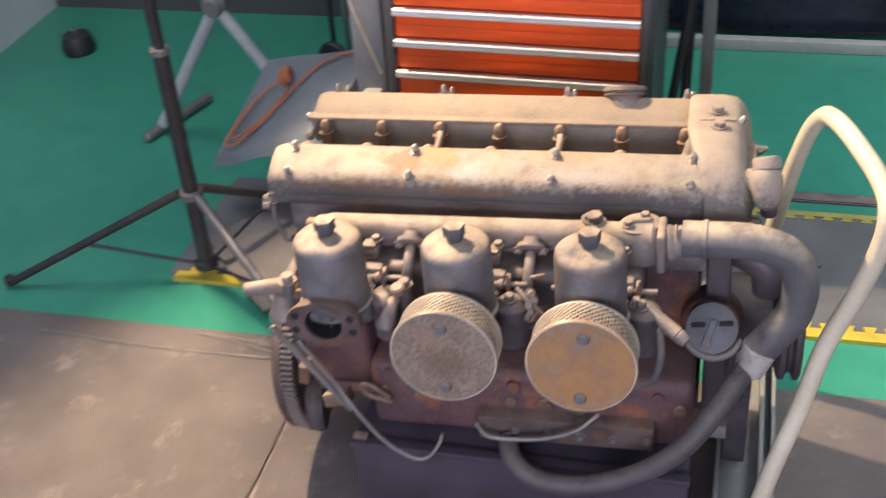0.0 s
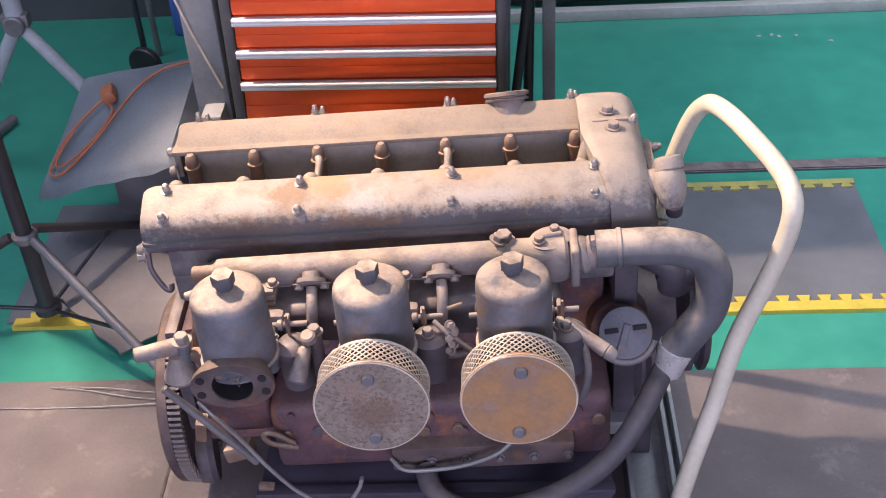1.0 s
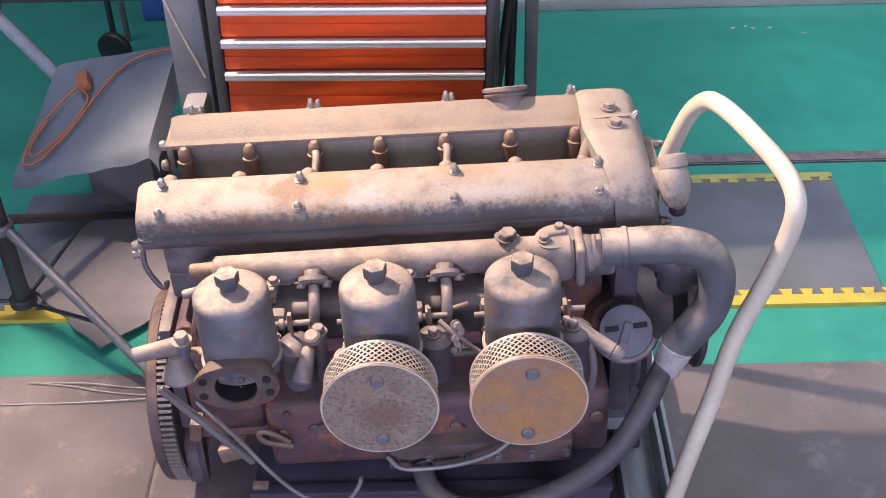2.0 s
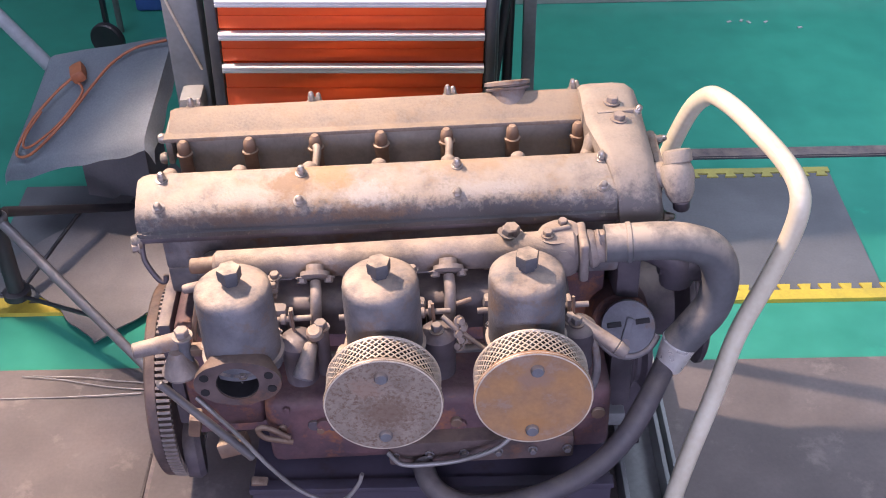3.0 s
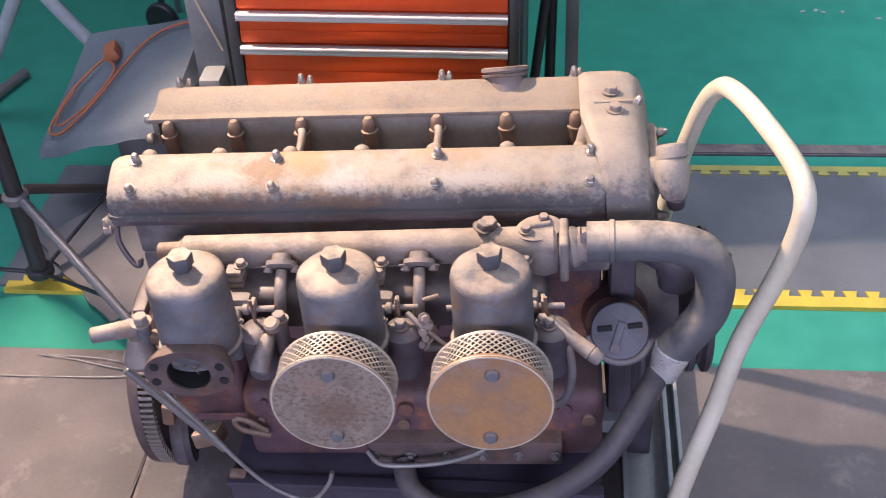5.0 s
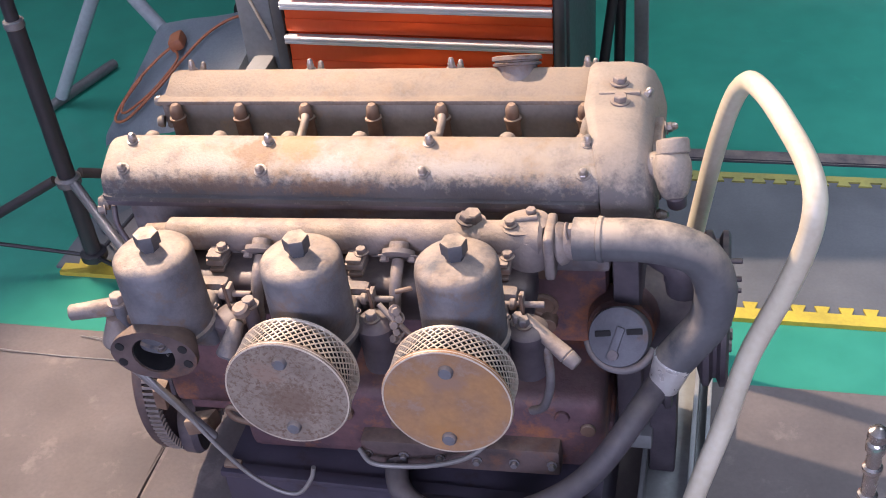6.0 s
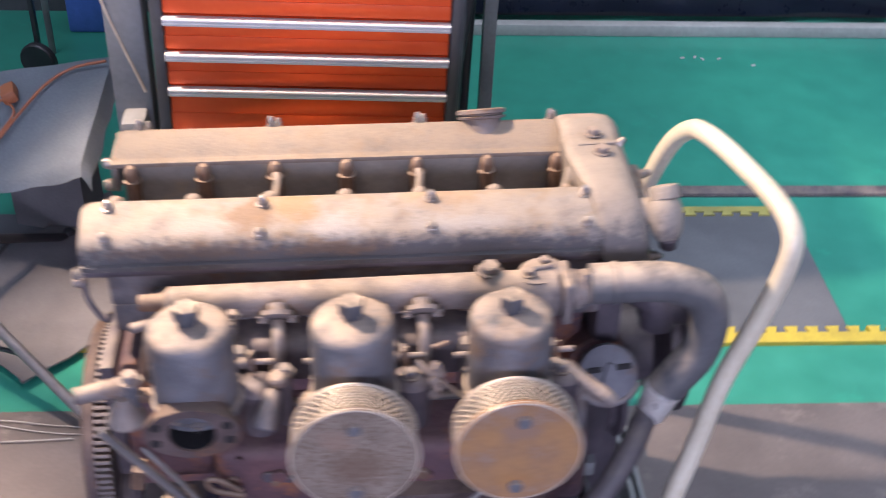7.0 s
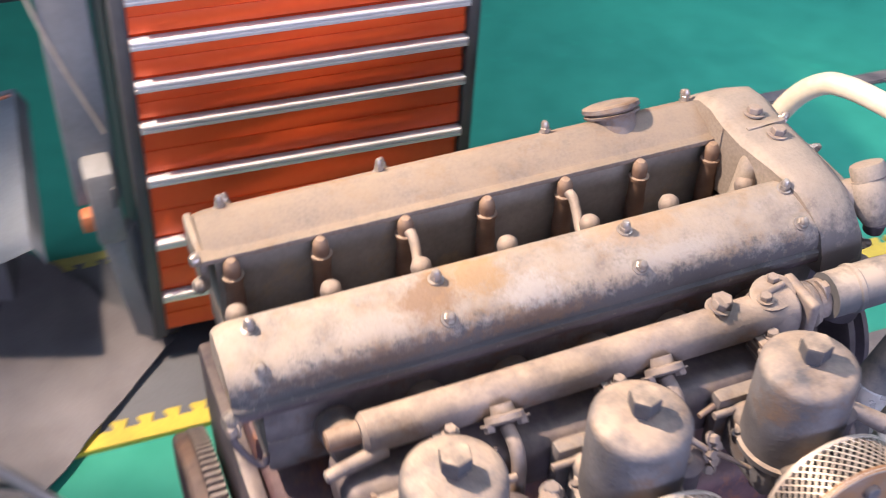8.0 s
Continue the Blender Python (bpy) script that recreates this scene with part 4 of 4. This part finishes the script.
# linkage at the rear carburettor
link = part("linkage_bracket", lathe([(0.024, 0), (0.025, 0.004), (0.012, 0.032), (0.01, 0.038), (0, 0.038)], 24, axis_matrix((-0.283, -0.186, 0.507), (0, 0, 1))), M_RAIL, engine, "sandy cone-shaped linkage bracket")
part("lever_tube", rod((-0.338, -0.195, 0.556), (-0.28, -0.178, 0.556), 0.0105, 0.0125, 18, bevel=0.002), M_RAIL, link)
part("lever_screw", HEX, None, link, m=axis_matrix((-0.272, -0.182, 0.566), (0, 0, 1)) @ Matrix.Diagonal((1.1, 1.1, 1.3, 1)))
part("lever_post", rod((-0.272, -0.182, 0.52), (-0.272, -0.182, 0.567), 0.009, seg=14), M_DASH, link)
part("lever_arm", box((-0.265, -0.19, 0.535), (-0.235, -0.172, 0.548), 0.004), M_RUST, link)
part("arm_screw", HEX, None, link, m=pose(-0.242, -0.181, 0.547) @ Matrix.Diagonal((0.7, 0.7, 1, 1)))
part("choke_rod", tube([(-0.262, -0.165, 0.54), (-0.258, -0.16, 0.57), (-0.25, -0.15, 0.6)], 0.0035, 8), M_RUST, link)
part("pivot_arm", rod((-0.33, -0.15, 0.452), (-0.218, -0.152, 0.29), 0.006, 0.0065, 14, bevel=0.002), M_TUBE, link)
hook = part("lifting_hook", tube([(-0.352, 0.0, 0.585), (-0.35, -0.01, 0.56), (-0.335, -0.02, 0.535), (-0.325, -0.022, 0.53), (-0.322, -0.02, 0.54)], 0.004, 10), M_DARK, engine, "small dark wire hook below the cam cover")
part("cover_end_lug", lathe([(0.011, -0.004), (0.011, 0.004), (0.008, 0.01), (0, 0.0115)], 16, axis_matrix((-0.35, -0.018, 0.603), (-0.9, -0.3, 0.1))), M_COVER, near)
part("cover_end_stud", HEX, None, near, m=axis_matrix((-0.349, -0.026, 0.598), (-0.9, -0.4, 0.1)) @ Matrix.Diagonal((0.7, 0.7, 1, 1)))
part("throttle_shaft", rod((-0.24, -0.13, 0.47), (0.24, -0.13, 0.47), 0.006, seg=12), M_ALLOY, engine, "long throttle shaft")
part("drain_wire", tube([(-0.27, -0.19, 0.46), (-0.25, -0.2, 0.441), (-0.218, -0.202, 0.389), (-0.186, -0.203, 0.328), (-0.152, -0.204, 0.278), (-0.114, -0.205, 0.249), (-0.085, -0.205, 0.248), (-0.062, -0.206, 0.28), (-0.054, -0.206, 0.304)], 0.0032, 10), M_WIRE, engine, "thin grey wire looped under the carburettors")
part("fuel_line", tube([(-0.02, -0.12, 0.25), (0.001, -0.137, 0.242), (0.043, -0.138, 0.24), (0.094, -0.139, 0.248), (0.145, -0.14, 0.271), (0.18, -0.13, 0.3)], 0.0038, 10), M_WIRE, engine, "thin bent fuel line")
for (x, y, z), d, r in (((-0.3, -0.12, 0.338), (0.009, 0.012, 0.024), 12), ((-0.25, -0.122, 0.288), (0.022, 0.015, 0.012), -15), ((-0.222, -0.125, 0.204), (0.013, 0.008, 0.005), 8)):
    part("gearbox_bracket", box([a - b for a, b in zip((x, y, z), d)], [a + b for a, b in zip((x, y, z), d)], 0.004, m=Matrix.Translation((x, y, z)) @ pose(0, 0, 0, r, r, 0) @ Matrix.Translation((-x, -y, -z))), M_RUST, engine, "rusty steel bracket")
part("clevis_loop", tube([(-0.169, -0.103, 0.276), (-0.19, -0.105, 0.296), (-0.205, -0.106, 0.305), (-0.214, -0.106, 0.3), (-0.205, -0.108, 0.285), (-0.18, -0.106, 0.274), (-0.165, -0.104, 0.268)], 0.0045, 10), M_RUST, engine, "rusty looped clevis")
part("bell_lobe", lathe([(0.05, 0), (0.055, 0.01), (0.05, 0.03), (0.02, 0.035), (0, 0.035)], 28, axis_matrix((-0.338, 0.02, 0.14), (-1, -0.2, 0))), M_DARK, engine, "dark starter housing")
for i in range(26):
    x = -0.3 + 0.6 * random.random()
    z = 0.33 + 0.15 * random.random()
    part("block_boss", rod((x, 0.036, z), (x, 0.036 - 0.012 - 0.012 * random.random(), z), 0.006 + 0.008 * random.random(), seg=10, bevel=0.001), random.choice((M_BLOCK, M_DARK, M_RUST)), block)

for i in range(16):
    x = -0.18 + 0.49 * random.random()
    z = 0.275 + 0.05 * random.random()
    part("case_boss", rod((x, -0.088, z), (x, -0.092 - 0.006 * random.random(), z), 0.005 + 0.008 * random.random(), seg=10, bevel=0.001), random.choice((M_BLOCK, M_DARK, M_RUST)), block)
for k in range(6):
    part("flange_bolt", HEX_DARK, None, block, m=axis_matrix((-0.01 + 0.053 * k, -0.116, 0.238), (0, -1, 0)) @ Matrix.Diagonal((0.6, 0.6, 0.8, 1)))
for z in (0.506, 0.476, 0.457):
    part("hub_stud", rod((0.475, 0.012, z), (0.502, 0.012, z), 0.0038, seg=10, bevel=0.001), M_DARK, engine)
part("fan_hub", lathe([(0.02, -0.06), (0.03, -0.05), (0.034, 0.0), (0.034, 0.008), (0.0, 0.01)], 28, axis_matrix((0.462, 0.03, 0.48), (1, 0, 0))), M_DARK, engine, "dark fan hub")

# ---- engine stand ----
stand = thing("engine_stand", "grey painted steel engine stand with channel feet", "stand")
x0, x1 = 0.375, 0.455
beam = part("channel_beam", box((x0, -0.62, 0.02), (x1, 0.42, 0.03), 0.002), M_STAND, stand)
part("beam_flange", box((x0, -0.62, 0.03), (x0 + 0.008, 0.42, 0.085), 0.002), M_STAND, beam)
part("beam_flange", box((x1 - 0.008, -0.62, 0.03), (x1, 0.42, 0.085), 0.002), M_STAND, beam)
part("upright", box((x0 + 0.01, 0.1, 0.03), (x1 - 0.03, 0.17, 0.24), 0.004), M_DARK, beam)
part("beam_flange", box((x1 + 0.014, -0.62, 0.022), (x1 + 0.021, 0.42, 0.066), 0.002), M_STAND, beam)
part("beam_web", box((x1, -0.62, 0.022), (x1 + 0.014, 0.42, 0.03), 0.002), M_STAND, beam)
for y in (-0.55, 0.36):
    part("foot_pad", box((x0 + 0.01, y - 0.04, 0.004), (x1 - 0.01, y + 0.04, 0.02), 0.004), M_BLACK, beam)
part("plinth", box((-0.222, -0.135, 0.004), (0.335, 0.27, 0.2), 0.004), M_PLINTH, stand, "dark navy plinth under the sump")
part("plinth_lip", box((-0.225, -0.139, 0.194), (0.338, -0.118, 0.206), 0.003), M_PLINTH, stand)
part("cross_bar", box((0.335, 0.08, 0.1), (0.39, 0.14, 0.13), 0.004), M_STAND, stand)
BAR = [(0.405, 0.37, 0.05), (0.425, 0.355, 0.25), (0.452, 0.325, 0.45), (0.468, 0.302, 0.55), (0.484, 0.278, 0.622), (0.499, 0.248, 0.661), (0.511, 0.218, 0.673), (0.529, 0.178, 0.674), (0.548, 0.125, 0.672),
       (0.567, 0.065, 0.669), (0.579, 0.018, 0.66), (0.582, -0.008, 0.637), (0.576, -0.014, 0.588), (0.556, -0.02, 0.518), (0.519, -0.036, 0.42), (0.494, -0.055, 0.313), (0.459, -0.085, 0.188), (0.432, -0.105, 0.05)]
handle_bar = part("handle_bar", tube(BAR, 0.0148, 20), M_PIPE, stand, "bent cream-painted tube handle")
for end in (BAR[0], BAR[-1]):
    part("bar_socket", rod((end[0], end[1], 0.02), (end[0], end[1], 0.075), 0.021, seg=20, bevel=0.003), M_STAND, handle_bar)

# ---- tool cabinet ----
CAB = pose(-0.0945, 0.675, 0.006, 0, 1.2, 0)
cab = thing("tool_cabinet", "red steel tool cabinet with shallow drawers and aluminium pulls", "tool cabinet", CAB)
part("carcass", box((-0.27, 0.012, 0.06), (0.279, 0.42, 0.93), 0.006), M_FRAME, cab)
for s in (-1, 1):
    part("corner_post", box((s * 0.262 - 0.0105, -0.008, 0.05), (s * 0.262 + 0.0105, 0.03, 0.935), 0.004), M_FRAME, cab)
edges = [0.06, 0.15, 0.262, 0.386, 0.484, 0.554, 0.623, 0.692, 0.762, 0.832, 0.92]
for z0, z1 in zip(edges, edges[1:]):
    drawer = part("drawer", box((-0.25, 0.0, z0 + 0.002), (0.25, 0.02, z1 - 0.002), 0.003), M_RED, cab)
    part("drawer_lip", box((-0.25, -0.0022, z0 + 0.003), (0.25, 0.001, z0 + (z1 - z0) * 0.42), 0.001), M_RED, drawer)
    bend = [(0.0, -0.017), (-0.012, -0.0175), (-0.0155, -0.016), (-0.0165, -0.0125), (-0.016, -0.0095), (-0.0148, -0.0088), (-0.016, -0.008), (-0.0165, -0.005), (-0.0155, -0.0025), (-0.013, -0.0015), (0.0, -0.002),
            (0.0, -0.005), (-0.0115, -0.0045), (-0.0125, -0.007), (-0.0125, -0.0125), (-0.011, -0.0145), (0.0, -0.014)]
    pull = extrude_x([(y, z1 + dz) for y, dz in bend], [(-0.251, 1), (0.251, 1)])
    part("drawer_pull", pull, M_HANDLE, drawer, "ribbed aluminium drawer pull")
for x in (-0.24, 0.24):
    for y in (0.06, 0.36):
        wheel = part("caster", lathe([(0.008, -0.014), (0.028, -0.014), (0.03, -0.01), (0.03, 0.01), (0.028, 0.014), (0.008, 0.014)], 24, axis_matrix((x, y, 0.03), (1, 0, 0))), M_BLACK, cab)
        part("caster_fork", box((x - 0.02, y - 0.02, 0.045), (x + 0.02, y + 0.02, 0.062), 0.003), M_TUBE, wheel)

# ---- grey post beside the cabinet ----
post = thing("display_post", "grey painted square post with a pale sleeve near its foot", "post")
part("column", box((-0.445, 0.713, 0.33), (-0.376, 0.775, 1.0), 0.006), M_POST, post)
part("sleeve", box((-0.414, 0.655, 0.292), (-0.37, 0.715, 0.425), 0.008, m=pose(-0.396, 0.685, 0.0, 0, -2, 0) @ pose(0.396, -0.685, 0)), M_SLEEVE, post, "pale grey plastic sleeve")
part("sleeve_clip", box((-0.394, 0.650, 0.365), (-0.387, 0.656, 0.4), 0.002), M_FRAME, post)
part("foot_box", box((-0.021, -0.024, 0.0), (0.021, 0.024, 0.285), 0.005, m=axis_matrix((-0.36, 0.738, 0.013), (-0.032, -0.048, 0.28))), M_POST, post)
part("strap", tube([(-0.475, 0.707, 0.8), (-0.452, 0.709, 0.68), (-0.425, 0.71, 0.58), (-0.385, 0.71, 0.46)], 0.0028, 8), M_MESH, post, "pale thin strap")
solid("orange_plug", box((-0.443, 0.682, 0.3), (-0.4155, 0.71, 0.332), 0.006), M_ORANGE, "small orange plug hung on the grey post", "plug")

# ---- steel tubes behind the cabinet ----
rack = thing("tube_rack", "grey and black steel tube rack standing on the green floor", "rack")
part("leg", box((0.273, 1.08, 0.0), (0.302, 1.11, 1.6), 0.003), M_SLEEVE, rack)
part("brace", rod((0.235, 1.1, 0.02), (0.262, 1.12, 1.2), 0.012, seg=14), M_BLACK, rack)
part("brace", rod((0.2, 1.06, 0.15), (0.272, 1.12, 0.7), 0.011, seg=14), M_BLACK, rack)

# ---- cloth-covered stool with a coiled cable ----
stool = thing("covered_box", "low sloping box draped with a blue-grey cloth", "box")
FL, FR, BR, BL = Vector((-0.872, 0.82, 0.16)), Vector((-0.522, 0.695, 0.31)), Vector((-0.503, 1.0, 0.38)), Vector((-0.79, 1.03, 0.32))


def on_cloth(u, v, lift=0.0):
    p = (FL * (1 - u) + FR * u) * (1 - v) + (BL * (1 - u) + BR * u) * v
    return p + Vector((0, 0, lift + 0.012 * math.sin(u * 3.1) * math.sin(v * 3.1)))


bm = bmesh.new()
n = 26
grid = []
for i in range(n + 1):
    row = []
    for j in range(n + 1):
        u, v = -0.06 + 1.2 * i / n, -0.1 + 1.2 * j / n
        uc, vc = min(max(u, 0), 1), min(max(v, 0), 1)
        p = on_cloth(uc, vc)
        over = (abs(u - uc) + abs(v - vc)) * 0.26 * (1 + 0.5 * noise.noise((u * 5, v * 5, 5)))
        p.z += 0.007 * noise.noise((p.x * 8, p.y * 8, 1)) - over
        row.append(bm.verts.new(p + Vector((u - uc, v - vc, 0)) * 0.12))
    grid.append(row)
for i in range(n):
    for j in range(n):
        bm.faces.new((grid[i][j], grid[i + 1][j], grid[i + 1][j + 1], grid[i][j + 1]))
bmesh.ops.solidify(bm, geom=bm.faces[:], thickness=0.004)
part("cloth", bm, M_CLOTH, stool, "blue-grey cloth with a hanging hem")
bm = bmesh.new()
low = [bm.verts.new((p.x, p.y, 0.0)) for p in (on_cloth(0.25, 0.6), on_cloth(0.78, 0.56), on_cloth(0.8, 0.92), on_cloth(0.2, 0.92))]
top = [bm.verts.new(p - Vector((0, 0, 0.016))) for p in (on_cloth(0.25, 0.6), on_cloth(0.78, 0.56), on_cloth(0.8, 0.92), on_cloth(0.2, 0.92))]
bm.faces.new(low[::-1])
bm.faces.new(top)
for i in range(4):
    bm.faces.new((low[i], low[(i + 1) % 4], top[(i + 1) % 4], top[i]))
part("body", bm, M_CLOTH_D, stool)
cable = thing("orange_cable", "coiled orange cable with an orange connector lying on the cloth", "cable")
LOOP = [(0.98, 0.9), (0.75, 0.86), (0.6, 0.72), (0.5, 0.5), (0.38, 0.25), (0.22, 0.05), (0.12, 0.02), (0.06, 0.1), (0.1, 0.35), (0.22, 0.55), (0.32, 0.66)]
part("coil", tube([on_cloth(u, v, 0.013) for u, v in LOOP], 0.0032, 10), M_ORANGE, cable)
LOOP = [(0.34, 0.6), (0.43, 0.52), (0.45, 0.42), (0.35, 0.22), (0.2, 0.09), (0.12, 0.09), (0.1, 0.2), (0.16, 0.38)]
part("loop", tube([on_cloth(u, v, 0.018) for u, v in LOOP], 0.0028, 10), M_ORANGE, cable)
p = on_cloth(0.36, 0.66, 0.02)
part("connector", box((-0.016, -0.026, -0.014), (0.016, 0.026, 0.014), 0.009, m=Matrix.Translation(p) @ pose(0, 0, 0, 0, -20, 15)), M_ORANGE, cable, "chunky orange connector")

# ---- trestle ----
trestle = thing("folding_stand", "pale grey painted stand with two splayed legs", "folding stand")
HUB = Vector((-0.967, 1.155, 0.405))
for foot in ((-1.205, 1.175, 0.03), (-0.715, 1.15, 0.03)):
    leg = part("leg", rod(foot, HUB, 0.0165, 0.0165, 16), M_WHITE, trestle)
    part("foot_bar", rod((foot[0] + 0.055, foot[1] + 0.2, 0.016), (foot[0] - 0.03, foot[1] - 0.06, 0.016), 0.014, seg=14, bevel=0.003), M_TUBE, leg)
part("post", rod(HUB, HUB + Vector((0.0, 0.0, 0.55)), 0.022, seg=18), M_WHITE, trestle)
part("brace", box((-1.0, 1.14, 0.395), (-0.934, 1.17, 0.43), 0.006), M_TUBE, trestle)
part("hub", rod(HUB + Vector((0, -0.03, 0)), HUB + Vector((0, 0.03, 0)), 0.026, seg=18, bevel=0.004), M_TUBE, trestle, "grey pivot hub")

# ---- black light stand ----
tripod = thing("light_stand", "black lighting stand with three spread legs", "light stand")
PX, PY = -0.798, 0.53
pole = part("pole", rod((PX, PY, 0.035), (PX, PY, 0.578), 0.0175, seg=20), M_BLACK, tripod)
part("upper_pole", rod((PX, PY, 0.578), (PX, PY, 1.75), 0.013, seg=18), M_BLACK, tripod)
part("clamp_ring", rod((PX, PY, 0.572), (PX, PY, 0.59), 0.0195, seg=20, bevel=0.003), M_TUBE, tripod)
part("collar", lathe([(0.018, 0), (0.025, 0.004), (0.026, 0.018), (0.021, 0.024), (0.018, 0.024)], 20, pose(PX, PY, 0.222)), M_TUBE, tripod)
part("lower_collar", lathe([(0.02, 0), (0.028, 0.004), (0.028, 0.018), (0.02, 0.022)], 20, pose(PX, PY, 0.035)), M_BLACK, tripod)
for ex, ey, mat in ((-1.26, 0.43, M_BLACK), (-0.435, 0.262, M_TUBE), (-0.62, 0.87, M_BLACK)):
    d = Vector((ex - PX, ey - PY, 0)).normalized()
    leg = part("leg", rod((PX + d.x * 0.028, PY + d.y * 0.028, 0.236), (ex, ey, 0.012), 0.0105, 0.0095, 14), mat, tripod)
    part("foot", lathe([(0.013, 0), (0.014, 0.016), (0.01, 0.02)], 14, pose(ex, ey, 0.0105)), M_BLACK, leg)
    half = Vector((PX, PY, 0.046)).lerp(Vector((ex, ey, 0)), 0.0) + d * 0.02
    mid = Vector((PX + d.x * 0.028, PY + d.y * 0.028, 0.236)).lerp(Vector((ex, ey, 0.012)), 0.55)
    part("stay", rod(half, mid, 0.0045, seg=10), M_BLACK, leg)

# ---- far things ----
def hung_sheet(x0, x1, shift):
    """A hung length of sheeting with soft vertical folds."""
    bm = bmesh.new()
    n = 30
    rows = []
    for i in range(n + 1):
        col = []
        for j in range(9):
            x, z = x0 + (x1 - x0) * i / n, 0.03 + 1.2 * j / 8
            wave = 0.018 * math.sin(x * 9 + z * 2 + shift) * (0.4 + 0.6 * j / 8) + 0.016 * noise.noise((x * 4, z * 3, shift))
            col.append(bm.verts.new((x, 1.962 - 0.006 * shift + wave, z)))
        rows.append(col)
    for i in range(n):
        for j in range(8):
            bm.faces.new((rows[i][j], rows[i + 1][j], rows[i + 1][j + 1], rows[i][j + 1]))
    bmesh.ops.solidify(bm, geom=bm.faces[:], thickness=0.004)
    return bm


for k in range(4):
    solid("dark_sheeting", hung_sheet(-0.1 + 0.83 * k, 0.76 + 0.83 * k, k % 2), M_NAVY, "dark blue plastic sheeting hung along the back wall", "sheeting", group="sheets on the back wall")
solid("blue_bin", box((-0.812, 1.86, 0.0), (-0.7, 1.95, 0.3), 0.012), M_BLUE, "blue plastic bin against the back wall", "bin")
solid("upright_pole", rod((-0.832, 1.74, 0.0), (-0.832, 1.74, 1.6), 0.009, seg=14), M_TUBE, "thin grey upright pole standing on the green floor", "pole")
trolley = thing("trolley", "dark trolley with a caster standing by the wall", "trolley")
part("wheel", lathe([(0.01, -0.012), (0.046, -0.012), (0.05, -0.007), (0.05, 0.007), (0.046, 0.012), (0.01, 0.012)], 24, axis_matrix((-0.832, 1.6, 0.05), (0.3, 1, 0))), M_BLACK, trolley)
part("fork", box((-0.838, 1.605, 0.06), (-0.826, 1.63, 0.5), 0.004), M_BLACK, trolley)
block_ = thing("floor_weight", "dark round weight with a bright bolt standing on the floor", "weight")
part("body", lathe([(0.05, 0), (0.055, 0.02), (0.045, 0.06), (0.02, 0.07), (0, 0.072)], 24, pose(-1.73, 1.66, 0)), M_BLACK, block_)
part("bolt", lathe([(0.012, 0), (0.012, 0.012), (0, 0.014)], 6, pose(-1.73, 1.66, 0.07)), M_CHROME, block_)
solid("floor_wire", tube([(-1.1, 0.28, 0.0105), (-0.95, 0.27, 0.011), (-0.8, 0.262, 0.0105), (-0.65, 0.262, 0.011), (-0.5, 0.27, 0.0105)], 0.0013, 8), M_WIRE, "thin pale wire lying on the rubber mat", "wire")
solid("floor_wire", tube([(-0.74, 0.322, 0.0095), (-0.66, 0.31, 0.01), (-0.58, 0.292, 0.0095), (-0.52, 0.283, 0.0095), (-0.47, 0.28, 0.0095)], 0.0011, 8), M_WIRE, "thin pale wire lying on the rubber mat", "wire")
solid("floor_wire", tube([(-0.72, 0.322, 0.0095), (-0.62, 0.316, 0.01), (-0.55, 0.305, 0.0095), (-0.47, 0.296, 0.0095)], 0.0011, 8), M_WIRE, "thin pale wire lying on the rubber mat", "wire")

# ---- slim bright post near the visitor's side ----
POST = (0.576, -0.66)
rail_post = thing("barrier_post", "slim polished steel barrier post on a round foot", "barrier post")
part("foot", lathe([(0.0, 0.0), (0.11, 0.0), (0.112, 0.004), (0.1, 0.012), (0.02, 0.02), (0.0, 0.02)], 40, pose(*POST, 0.004)), M_CHROME, rail_post)
part("tube", rod((*POST, 0.02), (*POST, 0.93), 0.0048, seg=20), M_CHROME, rail_post)
part("cap", lathe([(0.0048, 0.0), (0.0066, 0.002), (0.0066, 0.008), (0.0052, 0.01), (0.0068, 0.0135), (0.0062, 0.018), (0.003, 0.021), (0, 0.0215)], 18, pose(*POST, 0.928)), M_CHROME, rail_post)
for k in range(6):
    part("ring", lathe([(0.0048, 0.0), (0.0064, 0.0015), (0.0064, 0.0045), (0.0048, 0.006)], 18, pose(*POST, 0.78 + 0.026 * k)), M_CHROME, rail_post)

# ---- white specks by the back wall ----
for x, y, turn in ((0.916, 1.731, 20), (0.953, 1.737, 65), (0.972, 1.726, 110), (1.021, 1.727, 40), (1.11, 1.69, 15)):
    speck = box((-0.007, -0.004, 0.0005), (0.007, 0.004, 0.0025), 0.0008)
    solid("white_speck", speck, M_TRIM, "small white speck on the green floor", "flake", group="flakes on the floor").matrix_world = pose(x, y, 0.0, 0, 0, turn)
